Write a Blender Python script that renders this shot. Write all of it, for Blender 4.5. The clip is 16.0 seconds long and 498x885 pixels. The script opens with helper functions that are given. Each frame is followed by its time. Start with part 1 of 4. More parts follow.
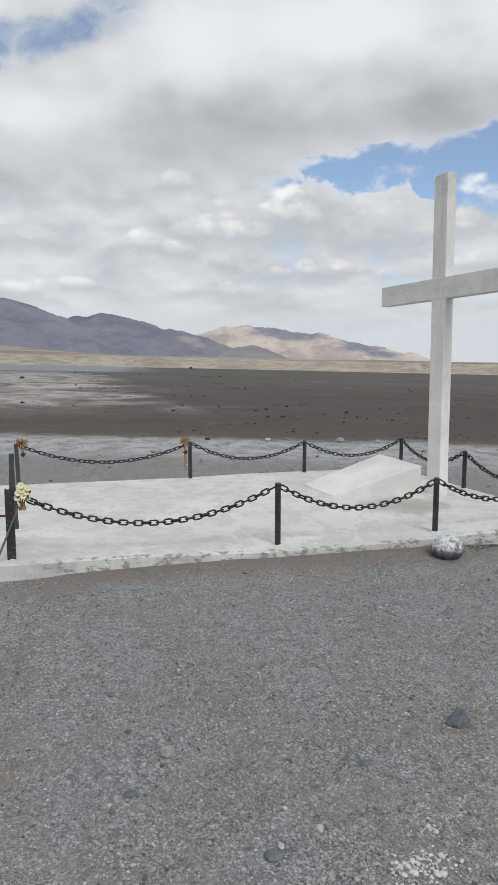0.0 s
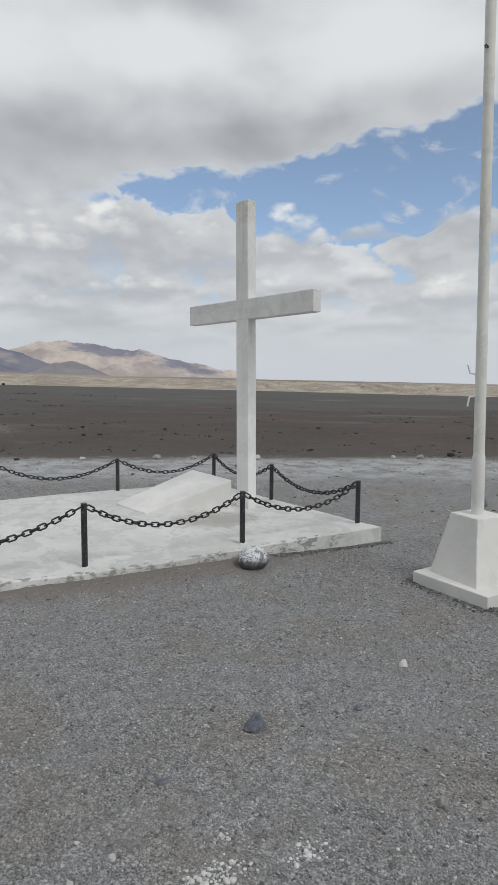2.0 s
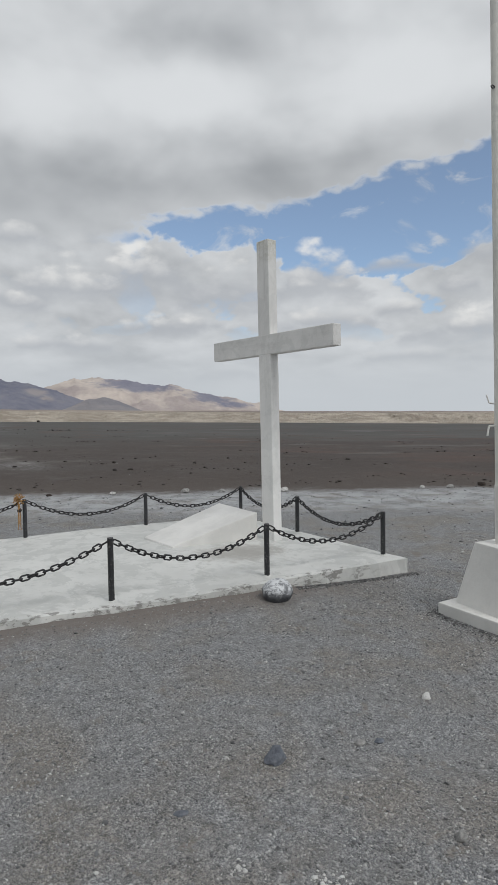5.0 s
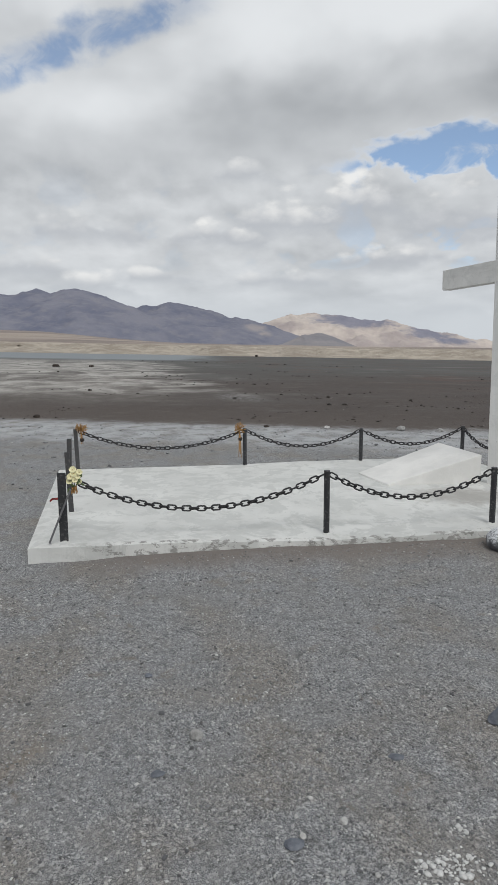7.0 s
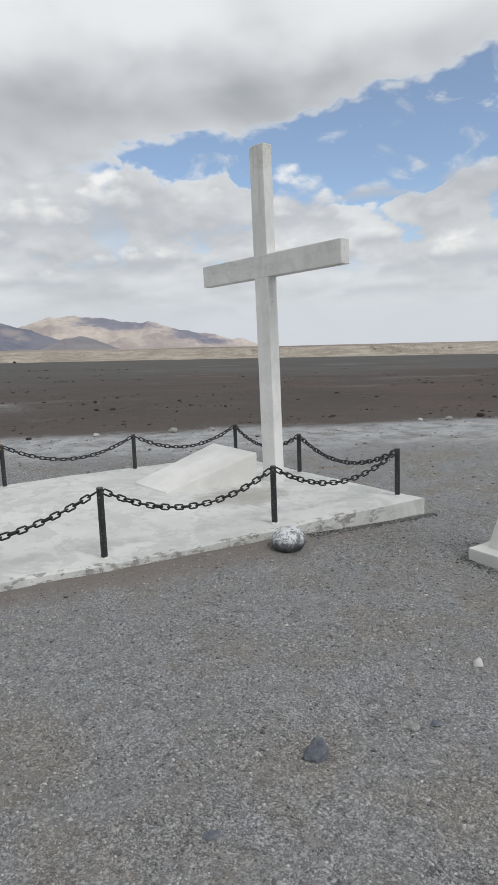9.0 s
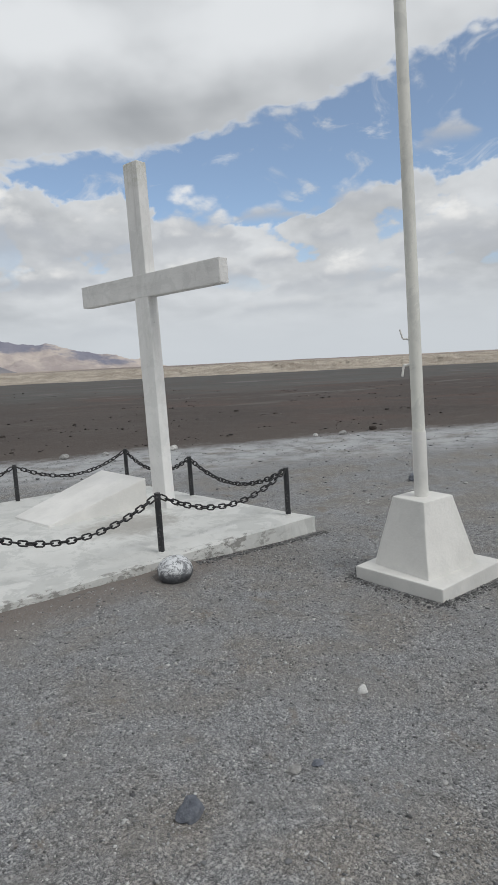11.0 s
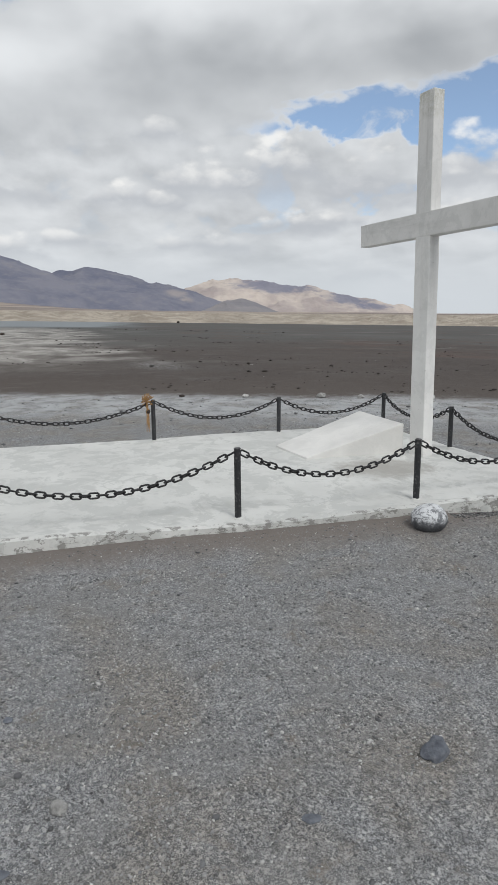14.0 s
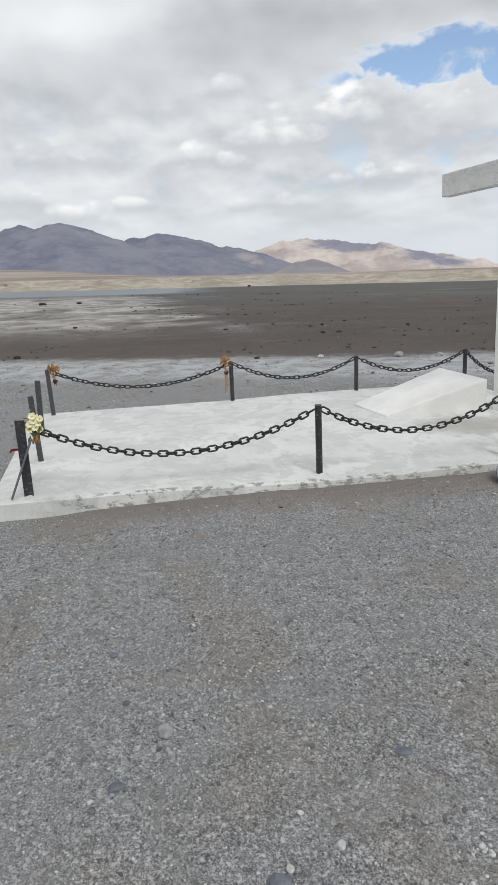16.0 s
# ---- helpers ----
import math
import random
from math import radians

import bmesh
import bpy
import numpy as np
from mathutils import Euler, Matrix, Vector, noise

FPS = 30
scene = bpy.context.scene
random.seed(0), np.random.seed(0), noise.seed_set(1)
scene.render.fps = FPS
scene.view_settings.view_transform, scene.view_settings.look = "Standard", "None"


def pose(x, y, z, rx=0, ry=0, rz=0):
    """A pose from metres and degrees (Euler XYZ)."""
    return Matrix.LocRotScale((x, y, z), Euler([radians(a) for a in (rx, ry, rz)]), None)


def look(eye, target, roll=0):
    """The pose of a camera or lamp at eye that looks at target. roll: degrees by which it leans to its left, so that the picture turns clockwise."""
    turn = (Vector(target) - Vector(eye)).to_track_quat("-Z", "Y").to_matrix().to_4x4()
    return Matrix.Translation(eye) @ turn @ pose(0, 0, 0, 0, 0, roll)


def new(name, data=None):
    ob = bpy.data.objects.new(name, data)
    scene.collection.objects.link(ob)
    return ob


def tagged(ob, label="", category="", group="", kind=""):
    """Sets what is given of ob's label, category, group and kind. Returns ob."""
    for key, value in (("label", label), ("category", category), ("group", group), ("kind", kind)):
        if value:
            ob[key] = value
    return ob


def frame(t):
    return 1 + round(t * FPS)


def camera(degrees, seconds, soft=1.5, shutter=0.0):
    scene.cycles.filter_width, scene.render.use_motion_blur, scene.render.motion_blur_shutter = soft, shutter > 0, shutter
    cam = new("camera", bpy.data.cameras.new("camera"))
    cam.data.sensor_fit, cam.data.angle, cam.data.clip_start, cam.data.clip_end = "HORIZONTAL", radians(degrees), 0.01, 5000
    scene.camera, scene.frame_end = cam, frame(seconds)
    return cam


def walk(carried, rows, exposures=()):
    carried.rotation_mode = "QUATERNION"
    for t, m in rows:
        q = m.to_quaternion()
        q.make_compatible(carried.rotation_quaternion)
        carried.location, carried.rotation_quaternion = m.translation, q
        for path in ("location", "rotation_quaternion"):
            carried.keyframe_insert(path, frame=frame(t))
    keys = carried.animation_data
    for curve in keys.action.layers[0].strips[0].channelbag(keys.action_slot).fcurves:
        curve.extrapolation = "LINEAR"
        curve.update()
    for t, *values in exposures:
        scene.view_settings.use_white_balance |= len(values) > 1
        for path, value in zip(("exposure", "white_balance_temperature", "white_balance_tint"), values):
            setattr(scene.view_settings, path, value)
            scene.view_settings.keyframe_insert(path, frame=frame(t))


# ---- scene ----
cam = camera(41.9, 16.0, 1.15)
PATH = [
    (0, (-1.555, -5.216, 1.679), (-1.0737, -3.2914, 1.4281), 0.05),
    (0.5, (-1.593, -5.114, 1.693), (-0.9613, -3.2332, 1.4427), -0.34),
    (1, (-1.534, -5.162, 1.686), (-0.6484, -3.3900, 1.4098), -0.02),
    (1.5, (-1.478, -5.247, 1.703), (-0.5101, -3.5060, 1.5271), -0.14),
    (2, (-1.425, -5.272, 1.683), (-0.4424, -3.5412, 1.4854), 0.41),
    (2.5, (-1.422, -5.326, 1.713), (-0.3857, -3.6173, 1.6269), 0.64),
    (3, (-1.384, -5.340, 1.702), (-0.2948, -3.6672, 1.5749), -1.35),
    (3.2, (-1.333, -5.366, 1.689), (-0.2337, -3.6979, 1.5936), -1.78),
    (3.7, (-1.339, -5.388, 1.696), (-0.2158, -3.7342, 1.6229), -1.43),
    (4.25, (-1.360, -5.393, 1.699), (-0.2660, -3.7202, 1.6263), -1.16),
    (4.8, (-1.389, -5.390, 1.699), (-0.4132, -3.6472, 1.6088), -0.89),
    (5.3, (-1.414, -5.395, 1.702), (-0.6603, -3.5465, 1.5821), -0.84),
    (5.5, (-1.430, -5.406, 1.694), (-0.7931, -3.5157, 1.5510), -0.95),
    (6, (-1.435, -5.423, 1.692), (-0.9892, -3.4855, 1.4764), -1.39),
    (6.5, (-1.411, -5.295, 1.671), (-1.0667, -3.3459, 1.3818), 0.10),
    (7, (-1.409, -5.205, 1.658), (-1.1254, -3.2458, 1.3718), -0.27),
    (7.2, (-1.427, -5.079, 1.656), (-1.1539, -3.1134, 1.4105), -0.48),
    (7.5, (-1.453, -4.891, 1.653), (-1.1547, -2.9273, 1.4165), -0.80),
    (7.7, (-1.454, -4.803, 1.647), (-1.0572, -2.8613, 1.3815), -1.24),
    (7.8, (-1.461, -4.768, 1.647), (-1.0100, -2.8422, 1.3525), -0.66),
    (8, (-1.468, -4.775, 1.637), (-0.9366, -2.8737, 1.3175), -0.00),
    (8.5, (-1.393, -4.724, 1.637), (-0.6290, -2.9103, 1.2791), -0.73),
    (9, (-1.258, -4.708, 1.646), (-0.3191, -2.9669, 1.3516), -2.17),
    (9.5, (-1.068, -4.584, 1.659), (-0.1125, -2.8576, 1.3332), -2.20),
    (9.7, (-1.001, -4.579, 1.643), (-0.0423, -2.8573, 1.3026), -3.41),
    (10.2, (-0.968, -4.598, 1.641), (0.0678, -2.9189, 1.3107), -4.07),
    (10.75, (-0.979, -4.634, 1.652), (0.1826, -3.0305, 1.3716), -4.04),
    (11.3, (-1.013, -4.664, 1.659), (0.1787, -3.0748, 1.4264), -3.60),
    (11.8, (-1.040, -4.665, 1.645), (-0.0270, -2.9555, 1.4156), -3.37),
    (12, (-1.054, -4.642, 1.624), (-0.1750, -2.8637, 1.3708), -3.32),
    (12.5, (-1.058, -4.604, 1.606), (-0.3372, -2.7696, 1.2683), -3.24),
    (13, (-1.073, -4.582, 1.612), (-0.3562, -2.7462, 1.2696), -2.01),
    (13.5, (-1.081, -4.589, 1.618), (-0.4162, -2.7324, 1.2868), -2.28),
    (14, (-1.128, -4.602, 1.622), (-0.6239, -2.7057, 1.2341), -0.59),
    (14.5, (-1.148, -4.608, 1.619), (-0.7156, -2.6935, 1.2333), -0.83),
    (15, (-1.145, -4.514, 1.590), (-0.7189, -2.6037, 1.1801), 0.32),
    (15.5, (-1.182, -4.579, 1.586), (-0.7809, -2.6855, 1.0804), -0.65),
    (16, (-1.210, -4.666, 1.588), (-0.9313, -2.7464, 1.0983), -2.73),
]
EXPOSURES = [(0, 0.11), (0.5, 0.0), (1, 0.0), (2, -0.06), (3, -0.18), (5.3, -0.13), (6, -0.08), (6.5, -0.03), (7.2, 0.0), (7.6, -0.05), (8, 0.0), (9, 0.07), (11.8, -0.06), (12.5, -0.03), (14.5, 0.07), (15.5, 0.07), (16, 0.24)]
walk(cam, [(t, look(eye, target, roll)) for t, eye, target, roll in PATH], EXPOSURES)

# ---- world, sun, exposure ----
SUN_AZ, SUN_EL = 166.0, 48.0          # degrees from +y towards +x, and above the horizon


class Nodes:
    """Short hand for building a node tree."""

    def __init__(self, tree):
        self.tree = tree
        tree.nodes.clear()

    def add(self, kind, ins=None, operation="", feature="", smooth=False):
        n = self.tree.nodes.new(kind)
        if operation:
            n.operation = operation
        if feature:
            n.feature = feature
        if smooth:
            n.interpolation_type = "SMOOTHSTEP"
        for k, v in (ins or {}).items():
            self.put(n.inputs[k], v)
        return n

    def put(self, socket, v):
        if isinstance(v, bpy.types.NodeSocket):
            self.tree.links.new(v, socket)
        else:
            socket.default_value = v

    def math(self, op, a, b=0.0, c=0.0):
        n = self.add("ShaderNodeMath", {0: a, 1: b, 2: c}, operation=op)
        return n.outputs[0]

    def step(self, v, lo, hi, a=0.0, b=1.0):
        n = self.add("ShaderNodeMapRange", {"Value": v, "From Min": lo, "From Max": hi, "To Min": a, "To Max": b},
                     smooth=True)
        return n.outputs[0]

    def noise(self, vec, scale, detail=4.0, rough=0.55, dist=0.0):
        n = self.add("ShaderNodeTexNoise", {"Vector": vec, "Scale": scale, "Detail": detail, "Roughness": rough,
                                            "Distortion": dist})
        return n.outputs[0]

    def voronoi(self, vec, scale, out="Distance", feature="F1"):
        n = self.add("ShaderNodeTexVoronoi", {"Vector": vec, "Scale": scale}, feature=feature)
        return n.outputs[out]

    def mix(self, fac, a, b, mode="MIX"):
        n = self.tree.nodes.new("ShaderNodeMix")
        n.data_type, n.blend_type = "RGBA", mode
        self.put(n.inputs[0], fac)
        for i, v in ((6, a), (7, b)):
            self.put(n.inputs[i], v if isinstance(v, bpy.types.NodeSocket) else (*v[:3], 1.0))
        return n.outputs[2]

    def stretch(self, vec, sx, sy, sz):
        n = self.add("ShaderNodeVectorMath", {0: vec, 1: (sx, sy, sz)}, operation="MULTIPLY")
        return n.outputs[0]


def build_world():
    world = bpy.data.worlds.new("sky")
    scene.world = world
    world.use_nodes = True
    g = Nodes(world.node_tree)
    way = g.add("ShaderNodeTexCoord").outputs["Generated"]
    sep = g.add("ShaderNodeSeparateXYZ", {0: way})
    x, y, z = sep.outputs
    az = g.math("MULTIPLY", g.math("ARCTAN2", x, y), 57.2958)
    el = g.math("MULTIPLY", g.math("ARCSINE", z), 57.2958)
    # cloud layer seen in perspective: it flattens towards the horizon
    low = g.math("ADD", g.math("MAXIMUM", z, 0.0), 0.11)
    flat = g.add("ShaderNodeCombineXYZ", {0: g.math("DIVIDE", x, low), 1: g.math("DIVIDE", y, low), 2: z}).outputs[0]
    ang = g.add("ShaderNodeCombineXYZ", {0: g.math("MULTIPLY", az, 0.1), 1: g.math("MULTIPLY", el, 0.16), 2: 3.7}).outputs[0]
    n_big = g.noise(flat, 0.9, 5, 0.5, 0.2)
    n_puff = g.noise(ang, 0.95, 3, 0.45, 0.1)
    n_fine = g.noise(ang, 4.6, 5, 0.55, 0.1)
    n_rows = g.noise(g.stretch(flat, 0.8, 1.3, 1.0), 1.5, 4, 0.5, 0.1)
    def drift(vec, dx, dy):
        return g.add("ShaderNodeVectorMath", {0: vec, 1: (dx, dy, 0.0)}, operation="ADD").outputs[0]
    # cumulus relief: what lies towards the light is bright, what lies away is grey
    rise = g.math("MULTIPLY", g.math("LOGARITHM", g.math("ADD", g.math("MAXIMUM", el, 0.0), 4.5), 2.718), 2.2)
    deck = g.add("ShaderNodeCombineXYZ", {0: g.math("MULTIPLY", az, 0.095), 1: rise, 2: 1.3}).outputs[0]
    n_c = g.noise(deck, 2.2, 6, 0.50, 0.1)
    n_cs = g.noise(drift(deck, 0.03, 0.10), 2.2, 3, 0.50, 0.1)
    relief = g.math("SUBTRACT", n_c, n_cs)
    n_m = g.noise(ang, 0.8, 4, 0.5, 0.2)
    n_ms = g.noise(drift(ang, 0.05, 0.24), 0.8, 4, 0.5, 0.2)
    swell = g.math("SUBTRACT", n_m, n_ms)
    wob = g.math("ADD", g.math("MULTIPLY", g.math("SUBTRACT", n_puff, 0.5), 6.0),
                 g.math("MULTIPLY", g.math("SUBTRACT", n_fine, 0.5), 2.6))
    # rounded billows at two sizes
    warp = g.add("ShaderNodeVectorMath", {0: ang, 1: g.add("ShaderNodeVectorMath", {0: g.add("ShaderNodeTexNoise", {"Vector": ang, "Scale": 3.0, "Detail": 4.0}).outputs["Color"],
                 1: (0.22, 0.22, 0.0)}, operation="MULTIPLY").outputs[0]}, operation="ADD").outputs[0]
    lobe = g.math("SUBTRACT", 0.45, g.voronoi(g.stretch(warp, 1.0, 1.3, 1.0), 2.9))
    lobe2 = g.math("SUBTRACT", 0.45, g.voronoi(g.stretch(warp, 1.0, 1.3, 1.0), 6.6))
    # long blue rift under the great cloud, rising to one side, with cumulus heads below it
    upper = g.math("ADD", g.math("MULTIPLY", az, 0.215), 11.2)
    lower = g.math("MAXIMUM", g.math("SUBTRACT", 18.6, g.math("MULTIPLY", az, 0.20)), g.math("ADD", g.math("MULTIPLY", az, 0.16), 5.6))
    under = g.step(g.math("ADD", g.math("SUBTRACT", upper, el), g.math("ADD", g.math("MULTIPLY", wob, 0.7), g.math("MULTIPLY", lobe2, -0.9))), -0.3, 0.7)
    body = g.math("ADD", n_c, g.math("MULTIPLY", g.math("SUBTRACT", lower, el), 0.085))
    over = g.step(body, 0.55, 0.48)
    along = g.math("MULTIPLY", g.step(az, 13.0, 19.0), g.step(az, 80.0, 60.0))
    rift = g.math("MULTIPLY", g.math("MULTIPLY", under, over), along)
    # thin torn wisps across the rift
    veil = g.noise(g.stretch(ang, 1.0, 0.8, 1.0), 2.3, 6, 0.6, 0.9)
    rift = g.math("MULTIPLY", rift, g.step(veil, 0.53, 0.74, 1.0, 0.3))
    # holes elsewhere in the cover
    calm = g.math("MULTIPLY", g.step(az, 0.0, 9.0), g.math("MULTIPLY", g.step(az, 95.0, 70.0), g.step(el, 55.0, 34.0)))
    hole_n = g.math("SUBTRACT", g.math("ADD", n_big, g.math("MULTIPLY", g.math("SUBTRACT", n_fine, 0.5), 0.22)),
                    g.math("MULTIPLY", calm, 0.25))
    # a second, narrow slanting gap higher up
    slant = g.math("SUBTRACT", g.math("SUBTRACT", el, 25.3), g.math("ADD", g.math("MULTIPLY", az, 0.42), g.math("MULTIPLY", wob, 0.8)))
    corner = g.math("MULTIPLY", g.step(g.math("ABSOLUTE", slant), 2.0, 0.4), g.math("MULTIPLY", g.step(az, -16.0, -9.0), g.step(az, 7.0, 3.0)))
    corner = g.math("MULTIPLY", corner, g.step(veil, 0.36, 0.62, 0.9, 0.35))
    hole = g.math("MULTIPLY", g.step(hole_n, 0.54, 0.66), g.step(el, 28.0, 34.0))
    small = g.math("MULTIPLY", g.step(n_c, 0.455, 0.385), g.math("MULTIPLY", g.step(el, 5.0, 8.0), g.step(el, 15.5, 12.0)))
    small = g.math("MULTIPLY", small, g.math("MULTIPLY", g.step(az, 8.0, 32.0, 0.1, 1.0), 0.75))
    blue = g.math("MAXIMUM", g.math("MAXIMUM", rift, corner), g.math("MAXIMUM", hole, small))
    # cloud brightness: grey bellies, white heads
    def bump(a0, e0, sa, se):
        u = g.math("DIVIDE", g.math("SUBTRACT", az, a0), sa)
        v = g.math("DIVIDE", g.math("SUBTRACT", g.math("ADD", el, g.math("MULTIPLY", wob, 0.18)), e0), se)
        r = g.math("ADD", g.math("MULTIPLY", u, u), g.math("MULTIPLY", v, v))
        return g.math("POWER", 2.718, g.math("MULTIPLY", r, -1.0))
    belly = g.math("ADD", bump(14.0, 18.3, 16.0, 3.0), g.math("MULTIPLY", bump(32.0, 20.6, 12.0, 2.2), 0.55))
    belly = g.math("ADD", belly, g.math("MULTIPLY", bump(25.0, 28.6, 7.0, 1.6), 0.3))
    shine = g.math("ADD", bump(21.5, 25.2, 5.5, 2.0), bump(41.0, 25.6, 7.0, 2.6))
    shine = g.math("ADD", shine, g.math("ADD", g.math("MULTIPLY", bump(-3.0, 18.6, 5.0, 1.8), 0.8), g.math("MULTIPLY", bump(9.0, 24.0, 5.0, 2.6), 0.8)))
    low_deck = g.math("MULTIPLY", g.step(el, 17.0, 12.5), g.step(el, 1.0, 5.0))
    light = g.step(n_puff, 0.28, 0.72, 0.57, 0.73)
    light = g.math("ADD", light, g.math("MULTIPLY", swell, 0.26))
    light = g.math("ADD", light, g.math("MULTIPLY", g.math("SUBTRACT", n_rows, 0.5), 0.07))
    light = g.math("ADD", light, g.math("MULTIPLY", g.math("MULTIPLY", relief, 0.22), g.math("ADD", g.math("MULTIPLY", low_deck, 0.9), 0.1)))
    light = g.math("SUBTRACT", light, g.math("MULTIPLY", low_deck, 0.055))
    light = g.math("ADD", light, g.math("MULTIPLY", shine, 0.27))
    light = g.math("ADD", light, g.math("MULTIPLY", g.math("MULTIPLY", g.math("SUBTRACT", n_c, 0.5), 0.2), low_deck))
    light = g.math("SUBTRACT", light, g.math("MULTIPLY", belly, 0.21))
    rim = g.math("MULTIPLY", g.math("MULTIPLY", rift, g.math("SUBTRACT", 1.0, rift)), 0.4)
    light = g.math("MINIMUM", g.math("MAXIMUM", g.math("ADD", light, rim), 0.36), 0.88)
    cloud = g.mix(g.step(light, 0.30, 0.84), (0.338, 0.358, 0.381), (0.762, 0.787, 0.81))
    sky = g.add("ShaderNodeTexSky")
    sky.sky_type, sky.sun_disc = "NISHITA", False
    sky.sun_elevation, sky.sun_rotation = radians(SUN_EL), radians(SUN_AZ)
    sky.altitude, sky.air_density, sky.dust_density = 2500.0, 1.0, 0.6
    clear = g.mix(1.0, sky.outputs[0], (0.140, 0.143, 0.138), "MULTIPLY")
    clear = g.mix(0.12, clear, (0.62, 0.66, 0.72))
    col = g.mix(blue, cloud, clear)
    # cumulus heads: bearing and height of the flat base, half width, height (degrees), whiteness
    HIGH_HEADS = ((54.3, 16.6, 2.2, 1.7, 0.5), (7.9, 14.1, 2.7, 1.4, 0.6), (47.2, 12.6, 2.9, 1.5, 0.5), (39.3, 12.0, 2.2, 1.1, 0.5),
                  (18.4, 11.2, 4.4, 4.0, 0.95), (32.9, 10.7, 3.9, 4.1, 1.0), (11.2, 10.3, 4.9, 2.7, 1.0), (44.7, 10.1, 1.9, 1.8, 0.9),
                  (25.2, 9.8, 4.1, 3.9, 0.7), (-6.1, 9.4, 5.4, 2.0, 0.6), (5.4, 9.2, 3.9, 1.9, 0.95), (54.3, 8.8, 4.6, 3.5, 1.0))
    LOW_HEADS = ((40.0, 8.2, 2.4, 1.6, 1.0), (34.3, 7.3, 5.1, 2.3, 1.0), (22.1, 7.2, 4.6, 1.6, 0.85), (19.1, 7.1, 3.7, 1.4, 0.85),
                 (11.0, 5.6, 4.4, 1.3, 0.9), (-10.2, 6.4, 3.4, 1.9, 0.9), (45.9, 6.3, 6.1, 2.5, 1.0), (0.1, 5.9, 3.4, 1.2, 0.8),
                 (51.6, 5.4, 3.2, 1.7, 0.8), (-5.4, 5.1, 4.1, 1.7, 0.95), (41.1, 4.3, 4.4, 1.0, 0.6), (25.5, 3.1, 2.9, 1.3, 0.5))
    curl = g.math("ADD", g.math("MULTIPLY", lobe, 1.1), g.math("ADD", g.math("MULTIPLY", lobe2, 0.45), g.math("MULTIPLY", g.math("SUBTRACT", n_fine, 0.5), 1.7)))
    for a0, e0, half, high, white in HIGH_HEADS + LOW_HEADS:
        u = g.math("DIVIDE", g.math("SUBTRACT", az, a0), half * 1.15)
        v = g.math("DIVIDE", g.math("SUBTRACT", el, e0), high)
        d = g.math("SUBTRACT", g.math("SUBTRACT", 1.0, g.math("MULTIPLY", u, u)), v)
        d = g.math("ADD", d, g.math("MULTIPLY", curl, 0.8))
        cover = g.math("MULTIPLY", g.step(d, 0.0, 0.75), g.step(g.math("ADD", v, g.math("MULTIPLY", curl, 0.3)), -0.8, 0.2))
        lit = g.math("ADD", g.math("MULTIPLY", v, 0.75), g.math("ADD", g.math("MULTIPLY", curl, 0.34), 0.10))
        lit = g.step(lit, 0.0, 0.8)
        tone = g.mix(lit, (0.47, 0.495, 0.532), (0.57 + 0.31 * white, 0.59 + 0.29 * white, 0.62 + 0.245 * white))
        col = g.mix(g.math("MULTIPLY", cover, 0.65 + 0.3 * white), col, tone)
    haze = g.step(el, 8.5, 0.0, 0.0, 0.92)
    col = g.mix(haze, col, (0.59, 0.63, 0.67))
    bg = g.add("ShaderNodeBackground", {"Color": col, "Strength": 1.0})
    out = g.add("ShaderNodeOutputWorld", {"Surface": bg.outputs[0]})
    return out


build_world()
sun = new("sun", bpy.data.lights.new("sun", "SUN"))
sun.data.energy, sun.data.angle, sun.data.color = 1.42, radians(22), (1.0, 0.985, 0.955)
sd = Vector((math.sin(radians(SUN_AZ)) * math.cos(radians(SUN_EL)), math.cos(radians(SUN_AZ)) * math.cos(radians(SUN_EL)),
             math.sin(radians(SUN_EL))))
sun.matrix_world = look(tuple(sd * 60), (0, 0, 0))


# ---- materials ----
def material(name):
    m = bpy.data.materials.new(name)
    m.use_nodes = True
    g = Nodes(m.node_tree)
    g.mat = m
    g.pos = g.add("ShaderNodeTexCoord").outputs["Object"]
    return g


def finish(g, colour, rough=0.8, metal=0.0, height=None, depth=0.01, spec=0.4):
    ins = {"Base Color": colour if isinstance(colour, bpy.types.NodeSocket) else (*colour, 1.0), "Roughness": rough,
           "Metallic": metal, "Specular IOR Level": spec}
    if height is not None:
        ins["Normal"] = g.add("ShaderNodeBump", {"Height": height, "Distance": depth, "Strength": 1.0}).outputs[0]
    b = g.add("ShaderNodeBsdfPrincipled", ins)
    g.add("ShaderNodeOutputMaterial", {"Surface": b.outputs[0]})
    return g.mat


